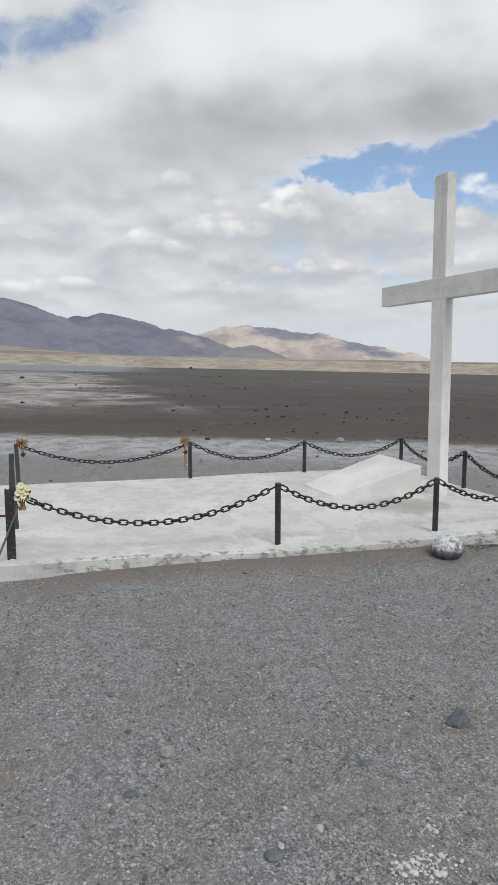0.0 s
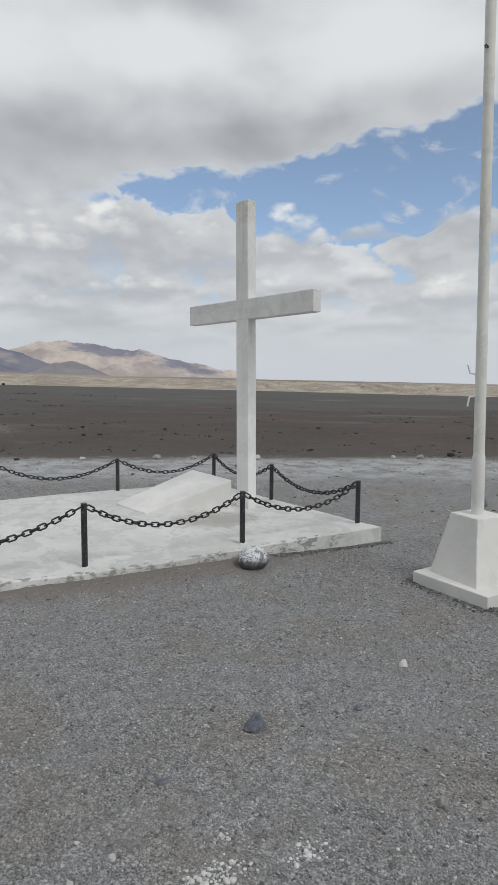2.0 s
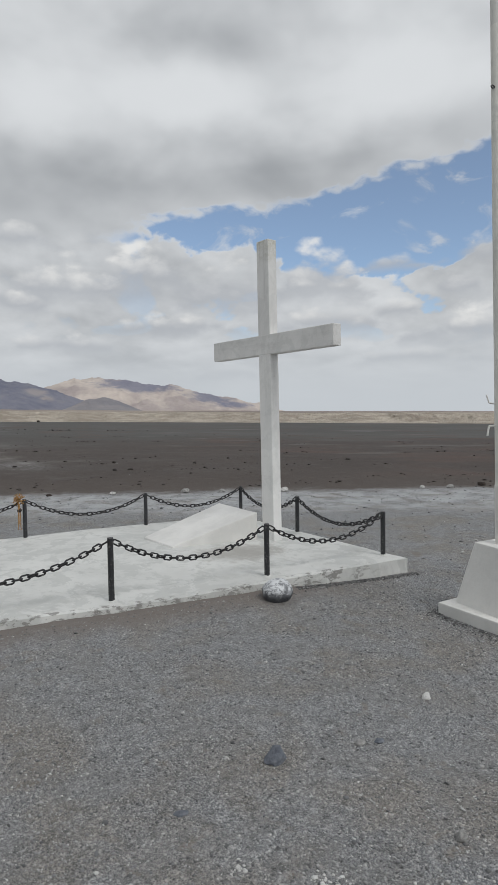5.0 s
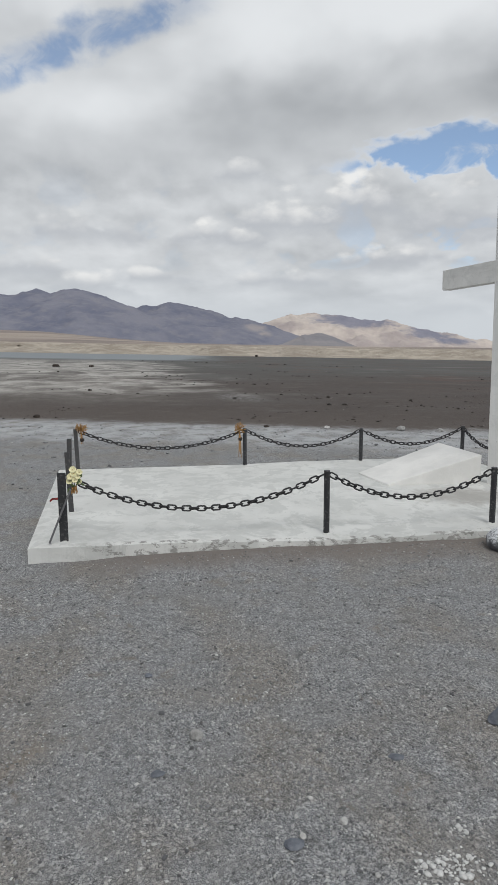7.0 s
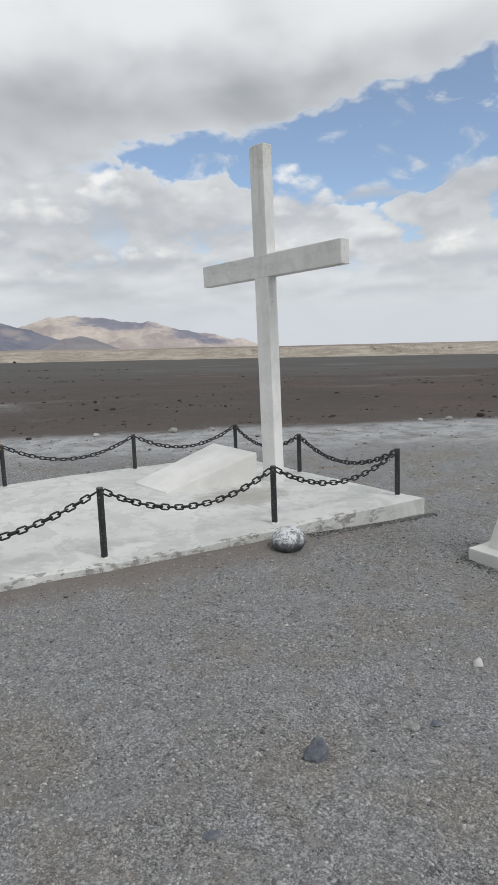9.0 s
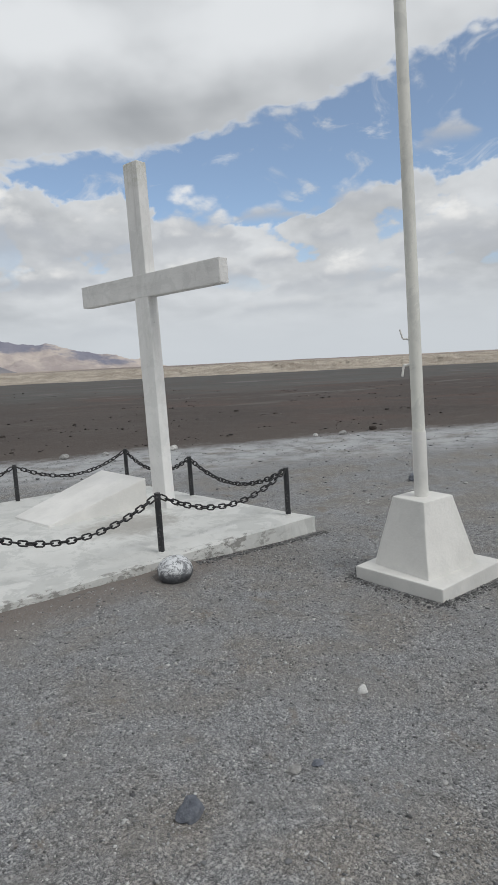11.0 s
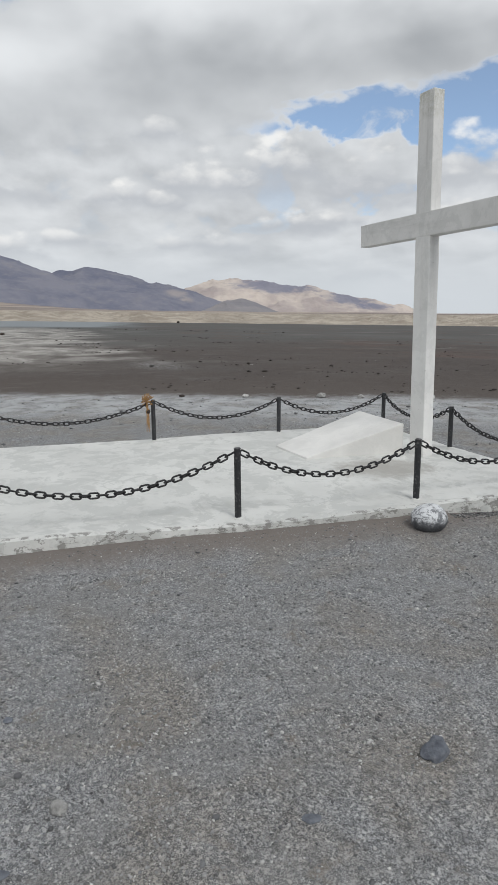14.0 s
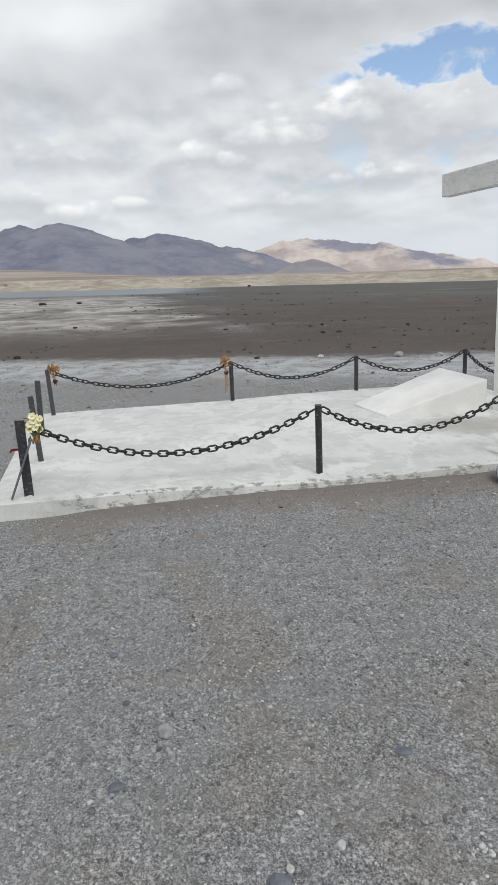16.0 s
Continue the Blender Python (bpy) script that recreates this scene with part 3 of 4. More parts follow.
OCT_F = [(0, 1 + k, 1 + (k + 1) % 4) for k in range(4)] + [(5, 1 + (k + 1) % 4, 1 + k) for k in range(4)]


def pebble_field(name, xs, ys, zs, rs, mat, label, category, rng, chips=False):
    """One mesh of many small angular stones."""
    n = len(xs)
    bv, bf = (np.array(OCT_V, float), np.array(OCT_F)) if chips else (np.array(ICO_V), np.array(ICO_F))
    m = len(bv)
    v = np.repeat(bv[None], n, 0) * (1 + rng.uniform(-0.38, 0.38, (n, m, 1)))
    sc = np.stack([rng.uniform(0.75, 1.35, n), rng.uniform(0.75, 1.35, n), rng.uniform(0.32, 0.7, n)], 1) * rs[:, None]
    v = v * sc[:, None, :]
    a = rng.uniform(0, 6.283, n)
    c, s = np.cos(a)[:, None], np.sin(a)[:, None]
    x, y = v[..., 0] * c - v[..., 1] * s, v[..., 0] * s + v[..., 1] * c
    if chips:
        # tipped this way and that
        tip = rng.uniform(-0.7, 0.7, (n, 1))
        x, v[..., 2] = x * np.cos(tip) - v[..., 2] * np.sin(tip), x * np.sin(tip) + v[..., 2] * np.cos(tip)
    v = np.stack([x + xs[:, None], y + ys[:, None], v[..., 2] + zs[:, None] + (sc[:, 2] * 0.45)[:, None]], -1).reshape(-1, 3)
    f = (bf[None] + (np.arange(n) * m)[:, None, None]).reshape(-1, 3)
    me = bpy.data.meshes.new(name)
    me.vertices.add(len(v))
    me.vertices.foreach_set("co", v.astype(np.float32).ravel())
    me.loops.add(f.size)
    me.loops.foreach_set("vertex_index", f.astype(np.int32).ravel())
    me.polygons.add(len(f))
    me.polygons.foreach_set("loop_start", np.arange(0, f.size, 3, dtype=np.int32))
    me.polygons.foreach_set("loop_total", np.full(len(f), 3, dtype=np.int32))
    me.update(calc_edges=True)
    me.materials.append(mat)
    return tagged(new(name, me), label, category, "", "stuff")


def sheet(name, px, py, pz, mat):
    """A smooth quad sheet from 2D arrays of coordinates."""
    ny, nx = px.shape
    v = np.stack([px, py, pz], -1).reshape(-1, 3)
    i = np.arange(ny * nx).reshape(ny, nx)
    f = np.stack([i[:-1, :-1], i[:-1, 1:], i[1:, 1:], i[1:, :-1]], -1).reshape(-1, 4)
    me = bpy.data.meshes.new(name)
    me.vertices.add(len(v))
    me.vertices.foreach_set("co", v.astype(np.float32).ravel())
    me.loops.add(f.size)
    me.loops.foreach_set("vertex_index", f.astype(np.int32).ravel())
    me.polygons.add(len(f))
    me.polygons.foreach_set("loop_start", np.arange(0, f.size, 4, dtype=np.int32))
    me.polygons.foreach_set("loop_total", np.full(len(f), 4, dtype=np.int32))
    me.polygons.foreach_set("use_smooth", np.ones(len(f), dtype=bool))
    me.update(calc_edges=True)
    me.materials.append(mat)
    return new(name, me)


def value_noise(x, y, seed=0):
    """Smooth lattice noise on arrays, about -1..1."""
    def h(i, j):
        k = np.sin(i * 127.1 + j * 311.7 + seed * 74.7) * 43758.5453
        return (k - np.floor(k)) * 2 - 1
    i, j = np.floor(x), np.floor(y)
    u, v = x - i, y - j
    u, v = u * u * (3 - 2 * u), v * v * (3 - 2 * v)
    return (h(i, j) * (1 - u) + h(i + 1, j) * u) * (1 - v) + (h(i, j + 1) * (1 - u) + h(i + 1, j + 1) * u) * v


def fbm(x, y, octaves=5, seed=0, ridged=False):
    t, a = 0, 1.0
    for o in range(octaves):
        n = value_noise(x, y, seed + o)
        t = t + a * ((1 - 2 * np.abs(n)) if ridged else n)
        x, y, a = x * 2.03 + 5.1, y * 2.03 - 3.3, a * 0.5
    return t / 1.9


# ---- the land ----
FALL_X, FALL_Y = -0.0227, -0.0036      # tilts the wide plain to one side to fit the horizon in the camera's view


def smooth01(t):
    t = np.clip(t, 0, 1)
    return t * t * (3 - 2 * t)


def plain(x, y):
    return FALL_X * x + FALL_Y * y


def ground_z(x, y):
    """Height of the ground."""
    x, y = np.asarray(x, float), np.asarray(y, float)
    r = np.hypot(x, y - 1)
    w = smooth01((r - 9) / 22)
    z = plain(x, y) * w
    z = z + 0.012 * fbm(x * 0.8, y * 0.8, 4, 3) * smooth01((r - 1) / 3)
    z = z + (0.05 * fbm(x * 0.22, y * 0.22, 4, 9) * smooth01((r - 9) / 10))
    z = z + 0.10 * fbm(x * 0.06, y * 0.06, 4, 19) * smooth01((r - 25) / 40)
    # earth heaped against the middle of the slab's front
    mound = 0.048 * smooth01((x + 2.35) / 1.3) * smooth01((2.75 - x) / 1.5) * smooth01((y + 0.75) / 0.6) * (y < 0.6)
    z = z + mound * (1 + 0.25 * fbm(x * 2.5, y * 2.5, 3, 5))
    return z


u = np.linspace(-1, 1, 321)
axis = 4300 * np.sinh(9.6 * u) / np.sinh(9.6)
GX, GY = np.meshgrid(axis, axis)
tagged(sheet("ground", GX, GY, ground_z(GX, GY), GROUND), "grey gravel giving way to pale salt and dark volcanic sand", "ground", "", "structure")


def bluff():
    """The eroded tan scarp across the plain and the terrace behind it."""
    az = np.radians(np.linspace(-75, 125, 1700))
    steps = [(-6, -0.6), (0, 0.0), (6, 0.06), (12, 0.14), (18, 0.24), (24, 0.38), (30, 0.52), (36, 0.66), (42, 0.79), (48, 0.89), (54, 0.96), (62, 1.0), (74, 1.02), (88, 1.03),
             (200, 1.05), (600, 1.7), (1500, 4.4), (2600, 6.5)]
    A, R = np.meshgrid(az, np.array([s[0] for s in steps], float))
    H = np.repeat(np.array([s[1] for s in steps])[:, None], len(az), 1)
    gull = fbm(A * 38 + 0.004 * R, R * 0.02 + 2.2, 4, 31, True)
    meander = 16 * fbm(A * 9, A * 0 + 1.1, 3, 33) + 13 * gull * smooth01(R / 30) * smooth01((95 - R) / 30)
    r = 318 + R + meander * np.where(R < 100, 1, 0.2)
    x, y = r * np.sin(A), r * np.cos(A)
    crest = 5.7 + 0.35 * fbm(A * 14, A * 0 + 4, 4, 35)
    z = plain(x, y) + np.maximum(H, -0.2) * crest
    z = z + np.where((R > 2) & (R < 30), 0.35 * fbm(x * 0.09, y * 0.09, 4, 37), 0)
    fan = smooth01((4 - np.degrees(A)) / 17)
    z = z + fan * 34 * smooth01((R - 150) / 2000)
    mat = range_material("tan_scarp_earth", (0.41, 0.355, 0.295), (0.60, 0.535, 0.45), (0.37, 0.318, 0.265), 0.045, strata=True)
    return tagged(sheet("bluff", x, y, z, mat), "low eroded tan bluff across the plain", "bluff", "", "structure")


bluff()


def mountains(name, r_mid, depth, peaks, slope, rough, seed, mat, label, az0, az1, blunt=10.0):
    """A range: cones on a ridge line, cut by gullies. peaks: bearing in degrees, height in degrees seen from the slab, offset in depth."""
    A, R = np.meshgrid(np.radians(np.linspace(az0, az1, 420)), np.linspace(r_mid - depth, r_mid + depth, 110))
    x, y = R * np.sin(A), R * np.cos(A)
    z = np.full(x.shape, -60.0)
    for a, e, off in peaks:
        rr = r_mid + off
        px, py = rr * math.sin(radians(a)), rr * math.cos(radians(a))
        top = rr * math.tan(radians(e))
        d = np.hypot(x - px, y - py)
        cone = top - slope * (np.sqrt(d * d + blunt * blunt) - blunt)
        k = 14.0
        z = np.where(np.abs(z - cone) < k, np.maximum(z, cone) + (k - np.abs(z - cone)) ** 2 / (4 * k), np.maximum(z, cone))
    lift = smooth01((z - plain(x, y)) / 60)
    z = z + lift * rough * (fbm(x / 170, y / 170, 5, seed, True) - 0.35) + lift * rough * 0.22 * fbm(x / 45, y / 45, 3, seed + 7, True)
    z = np.maximum(z, plain(x, y) - 8)
    return tagged(sheet(name, x, y, z, mat), label, "mountain", "", "structure")


def on_range(a, r, z):
    return r * math.sin(radians(a)), r * math.cos(radians(a)), z


# haze and cloud shade are put into this colour, with two sunlit spots
DARK_RANGE = range_material("violet_grey_hazed_slope", (0.138, 0.148, 0.200), (0.212, 0.214, 0.254), (0.238, 0.234, 0.256), 0.0055,
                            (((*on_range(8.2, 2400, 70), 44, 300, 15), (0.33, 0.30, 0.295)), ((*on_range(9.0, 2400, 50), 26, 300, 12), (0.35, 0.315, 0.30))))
# bluish tone painted on the tan slopes in place of cloud shadow
CLOUD_SHADE = (0.165, 0.180, 0.250)
LIT_RANGE = range_material("tan_rose_slope_cloud_shade", (0.36, 0.315, 0.305), (0.56, 0.495, 0.445), (0.43, 0.37, 0.36), 0.0042,
                           (((*on_range(17.0, 3400, 136), 200, 340, 42), CLOUD_SHADE), ((*on_range(22.6, 3380, 66), 125, 320, 40), CLOUD_SHADE),
                            ((*on_range(24.4, 3350, 30), 130, 300, 18), CLOUD_SHADE)))
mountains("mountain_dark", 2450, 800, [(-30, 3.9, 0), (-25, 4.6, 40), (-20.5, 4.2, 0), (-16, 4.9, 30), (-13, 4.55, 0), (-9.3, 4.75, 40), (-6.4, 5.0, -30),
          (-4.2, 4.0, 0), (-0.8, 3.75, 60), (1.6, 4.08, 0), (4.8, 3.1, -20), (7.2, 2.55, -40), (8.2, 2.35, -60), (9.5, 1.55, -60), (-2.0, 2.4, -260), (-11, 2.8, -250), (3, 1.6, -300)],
          0.34, 20, 41, DARK_RANGE, "dark violet-grey mountain range, haze and cloud shade in its colour", -48, 22)
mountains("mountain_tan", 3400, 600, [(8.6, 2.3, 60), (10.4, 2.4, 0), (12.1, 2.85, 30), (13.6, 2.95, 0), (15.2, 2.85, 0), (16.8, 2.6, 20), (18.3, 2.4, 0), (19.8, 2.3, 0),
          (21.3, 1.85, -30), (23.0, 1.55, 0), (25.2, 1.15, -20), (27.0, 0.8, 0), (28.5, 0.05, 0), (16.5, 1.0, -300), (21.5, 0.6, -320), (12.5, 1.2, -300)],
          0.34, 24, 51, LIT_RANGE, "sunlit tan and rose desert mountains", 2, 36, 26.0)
# the hill too carries haze and cloud shade in its colour
HILL = range_material("grey_rose_hazed_slope", (0.215, 0.21, 0.228), (0.29, 0.272, 0.275), (0.25, 0.24, 0.25), 0.006)
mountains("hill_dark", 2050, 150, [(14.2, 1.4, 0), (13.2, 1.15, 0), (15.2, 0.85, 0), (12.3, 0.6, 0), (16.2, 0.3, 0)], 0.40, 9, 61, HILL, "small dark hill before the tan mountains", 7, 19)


# ---- the slab ----
def slab_top(x, y):
    z = 0.156 - 0.012 * y - 0.052 * math.exp(-((x - 0.6) / 1.3) ** 2) * max(0.0, 1 - y / 2.0)
    # lowered a little towards one end to fit the camera's view
    k = max(0.0, min(1.0, (0.7 - x) / 1.2))
    return z - 0.020 * k * k * (3 - 2 * k)


def slab_edge(u, v):
    """Slab plan: u along the front, v towards the back, both 0..1."""
    fl, fr, br, bl = Vector((-2.415, -0.125)), Vector((3.055, -0.185)), Vector((2.86, 3.50)), Vector((-2.68, 3.50))
    return (fl * (1 - u) + fr * u) * (1 - v) + (bl * (1 - u) + br * u) * v


def build_slab():
    ob = base("memorial_slab", pose(0, 0, 0), "low white-painted concrete slab with flaking front edge", "slab")
    bm = bmesh.new()
    nu, nv = 110, 64
    grid = {}
    for i in range(nu + 1):
        for j in range(nv + 1):
            p = slab_edge(i / nu, j / nv)
            rim = min(i, nu - i, j, nv - j)
            n = noise.noise(Vector((p.x * 3.1, p.y * 3.1, 0.0)))
            n2 = noise.noise(Vector((p.x * 11, p.y * 11, 4.0)))
            z = slab_top(p.x, p.y) + 0.004 * n
            if rim == 0:
                z -= 0.011 + 0.006 * n2
                if j == 0:
                    p = p + Vector((0, 0.010 * n + 0.007 * n2))
            grid[i, j] = bm.verts.new((p.x, p.y, z))
    for i in range(nu):
        for j in range(nv):
            bm.faces.new((grid[i, j], grid[i + 1, j], grid[i + 1, j + 1], grid[i, j + 1]))
    ring = [(i, 0) for i in range(nu)] + [(nu, j) for j in range(nv)] + [(i, nv) for i in range(nu, 0, -1)] + [(0, j) for j in range(nv, 0, -1)]
    prev = [grid[k] for k in ring]
    for depth in (0.05, 0.10, 0.30):
        low = []
        for k, v in zip(ring, prev):
            n = noise.noise(Vector((v.co.x * 5, v.co.y * 5, depth * 9)))
            low.append(bm.verts.new((v.co.x, v.co.y + (0.006 * n if k[1] == 0 else 0), slab_top(v.co.x, v.co.y) - depth)))
        for a in range(len(ring)):
            b = (a + 1) % len(ring)
            bm.faces.new((prev[a], low[a], low[b], prev[b]))
        prev = low
    part("slab_body", bm, SLAB, ob, smooth=False)
    return ob


build_slab()


def build_block():
    """Sloped block in front of the cross: low towards the visitor's side, high towards the cross."""
    ob = base("sloped_plaque_block", pose(1.64, 2.0, slab_top(1.64, 2.0)), "plain white sloping concrete block before the cross", "grave marker")
    bm = bmesh.new()
    z0 = -0.05
    plan = [(-0.49, -0.36), (0.597, -0.402), (0.59, 0.71), (-0.60, 0.37)]
    tops = (0.014, 0.325, 0.308, 0.013)
    pts = [bm.verts.new((x, y, z0)) for x, y in plan] + [bm.verts.new((x, y, z)) for (x, y), z in zip(plan, tops)]
    for f in ((3, 2, 1, 0), (4, 5, 6, 7), (0, 1, 5, 4), (1, 2, 6, 5), (2, 3, 7, 6), (3, 0, 4, 7)):
        bm.faces.new([pts[k] for k in f])
    bmesh.ops.bevel(bm, geom=list(bm.edges), offset=0.012, segments=2, affect="EDGES", profile=0.5)
    bmesh.ops.subdivide_edges(bm, edges=[e for e in bm.edges if e.calc_length() > 0.2], cuts=8, use_grid_fill=True)
    roughen(bm, 0.003, 4.0, 2.0)
    part("block_body", bm, BLOCK, ob)
    return ob


build_block()


def build_cross():
    foot = Vector((2.375, 1.475))
    z0 = slab_top(*foot) - 0.02
    yaw = math.degrees(math.atan2(0.235, 0.972))
    # local x: away from the path, local y: along the arm
    ob = base("white_cross", pose(foot.x, foot.y, z0, -0.9, 0.14, yaw - 1.0), "tall weathered white-painted wooden cross on the slab", "cross")
    w, d, top = 0.105, 0.065, 3.60
    bm = bmesh.new()
    box(bm, -d, d, -w, w, 0, top, 0.008)
    bmesh.ops.subdivide_edges(bm, edges=[e for e in bm.edges if e.calc_length() > 1], cuts=24, use_grid_fill=True)
    roughen(bm, 0.004, 1.3, 5.0)
    part("upright", bm, CROSS, ob)
    bm = bmesh.new()
    box(bm, -d - 0.004, d - 0.012, -1.13, 1.005, 2.245, 2.48, 0.008)
    bmesh.ops.subdivide_edges(bm, edges=[e for e in bm.edges if e.calc_length() > 1], cuts=18, use_grid_fill=True)
    roughen(bm, 0.004, 1.6, 9.0)
    part("crossbar", bm, BAR, ob)
    return ob


build_cross()


# ---- fence posts and chains ----
def round_post(x, y, top, lean=(0, 0)):
    z0 = slab_top(x, y)
    ob = base("fence_post", pose(x, y, z0, lean[0], lean[1]), "black-painted round iron fence post set in the slab", "fence post", "chain fence posts")
    h = top - z0
    bm = bmesh.new()
    tube(bm, (0, 0, -0.03), (0, 0, h - 0.006), 0.026, 0.0255, 14)
    part("tube", bm, IRON, ob, smooth=False)
    bm = bmesh.new()
    tube(bm, (0, 0, h - 0.006), (0, 0, h), 0.0275, 0.024, 14)
    part("cap", bm, IRON_OLD, ob, "scuffed steel cap")
    bm = bmesh.new()
    tube(bm, (0, 0, -0.012), (0, 0, 0.010), 0.044, 0.029, 12)
    roughen(bm, 0.006, 30, x)
    part("mortar_collar", bm, SLAB, ob, "chipped white mortar collar")
    return ob


def angle_post(x, y, top, lean=(0, 0), turn=0, label="worn black angle-iron fence post", s=0.055):
    z0 = slab_top(x, y)
    ob = base("fence_post", pose(x, y, z0, lean[0], lean[1], turn), label, "fence post", "chain fence posts")
    h = top - z0
    bm = bmesh.new()
    t = 0.007
    outline = [(0, 0), (s, 0), (s, t), (t, t), (t, s), (0, s)]
    rings = [[bm.verts.new((px - s / 2, py - s / 2, zz)) for px, py in outline] for zz in (-0.03, h)]
    for k in range(6):
        bm.faces.new((rings[0][k], rings[0][(k + 1) % 6], rings[1][(k + 1) % 6], rings[1][k]))
    bm.faces.new(rings[0][::-1])
    bm.faces.new(rings[1])
    part("angle_bar", bm, IRON if y < 0.5 else IRON_OLD, ob)
    bm = bmesh.new()
    tube(bm, (0, 0, -0.012), (0, 0, 0.010), 0.05, 0.034, 12)
    roughen(bm, 0.006, 30, y)
    part("mortar_collar", bm, SLAB, ob, "chipped white mortar collar")
    return ob


POSTS = {  # plan place and top height
    "f1": (-2.156, 0.030, 0.693), "f2": (0.004, 0.000, 0.646), "f3": (1.503, 0.000, 0.626), "f4": (2.922, 0.048, 0.618),
    "r2": (2.860, 1.690, 0.600), "b4": (2.840, 3.290, 0.575), "b3": (1.370, 3.300, 0.576), "b2": (-0.230, 3.330, 0.607), "b1": (-2.405, 3.25, 0.655),
    "l2": (-2.215, 1.00, 0.708), "l3": (-2.375, 2.14, 0.685)}
for key in ("f2", "f3", "f4", "r2", "b4", "b3", "b2"):
    x, y, t = POSTS[key]
    round_post(x, y, t, (-0.5, 0.6) if key in ("b3", "b4") else (0, 0))
x, y, t = POSTS["f1"]
angle_post(x, y, t, (0, 0), 4, "broad black angle-iron corner post with flowers tied on", 0.066)
x, y, t = POSTS["l2"]
angle_post(x, y, t, (1, -2), 2, s=0.046)
x, y, t = POSTS["l3"]
angle_post(x, y, t, (2, -2), 92, "leaning worn iron side post", 0.05)
x, y, t = POSTS["b1"]
angle_post(x, y, t, (1, -1.5), 6, "rust-stained angle-iron corner post", 0.05)


def link_mesh():
    """One welded oval chain link, long in x, flat in z."""
    bm = bmesh.new()
    n, m, wire, half, rad = 18, 6, 0.0074, 0.0185, 0.0200
    rings = []
    for i in range(n):
        a = 2 * math.pi * i / n
        c = Vector((math.cos(a) * rad + math.copysign(half, math.cos(a)) * (1 if abs(math.cos(a)) > 0.12 else abs(math.cos(a)) / 0.12), math.sin(a) * rad, 0))
        out = Vector((math.cos(a), math.sin(a), 0))
        rings.append([bm.verts.new(c + (out * math.cos(2 * math.pi * k / m) + Vector((0, 0, 1)) * math.sin(2 * math.pi * k / m)) * wire) for k in range(m)])
    for i in range(n):
        for k in range(m):
            bm.faces.new((rings[i][k], rings[(i + 1) % n][k], rings[(i + 1) % n][(k + 1) % m], rings[i][(k + 1) % m]))
    return mesh_of(bm, "link", CHAIN, True)


LINK = link_mesh()
PITCH = 0.0615


def hang_chain(a, b, sag, drop_a=0.035, drop_b=0.035):
    """A chain that hangs between two posts, link by link."""
    (ax, ay, at), (bx, by, bt) = POSTS[a], POSTS[b]
    pa, pb = Vector((ax, ay, at - drop_a)), Vector((bx, by, bt - drop_b))
    run = (pb - pa)
    run.z = 0
    run.normalize()
    pa, pb = pa + run * 0.03, pb - run * 0.03
    ob = base("chain", pose(*pa), "black iron chain hanging slack between fence posts", "chain", "fence chains")

    def at_u(u):
        return pa.lerp(pb, u) + Vector((0, 0, -4 * sag * u * (1 - u)))

    us = np.linspace(0, 1, 400)
    pts = [at_u(v) for v in us]
    arc = np.concatenate([[0], np.cumsum([(q - p).length for p, q in zip(pts, pts[1:])])])
    n = max(2, round(arc[-1] / PITCH))
    for k in range(n):
        s = (k + 0.5) / n * arc[-1]
        u0 = float(np.interp(s, arc, us))
        p = at_u(u0)
        d = (at_u(min(1, u0 + 0.004)) - at_u(max(0, u0 - 0.004))).normalized()
        m = d.to_track_quat("X", "Z").to_matrix().to_4x4()
        roll = 90 if k % 2 else 0
        o = new("link", LINK)
        o.parent = ob
        o.matrix_local = Matrix.Translation(p - pa) @ m @ pose(0, 0, 0, roll + 68 + 14 * math.sin(k * 1.7), 0, 0)
    return ob


hang_chain("f1", "f2", 0.272, 0.04)
hang_chain("f2", "f3", 0.21)
hang_chain("f3", "f4", 0.20)
hang_chain("f4", "r2", 0.20)
hang_chain("r2", "b4", 0.19)
hang_chain("b4", "b3", 0.20)
hang_chain("b3", "b2", 0.21)
hang_chain("b2", "b1", 0.225)


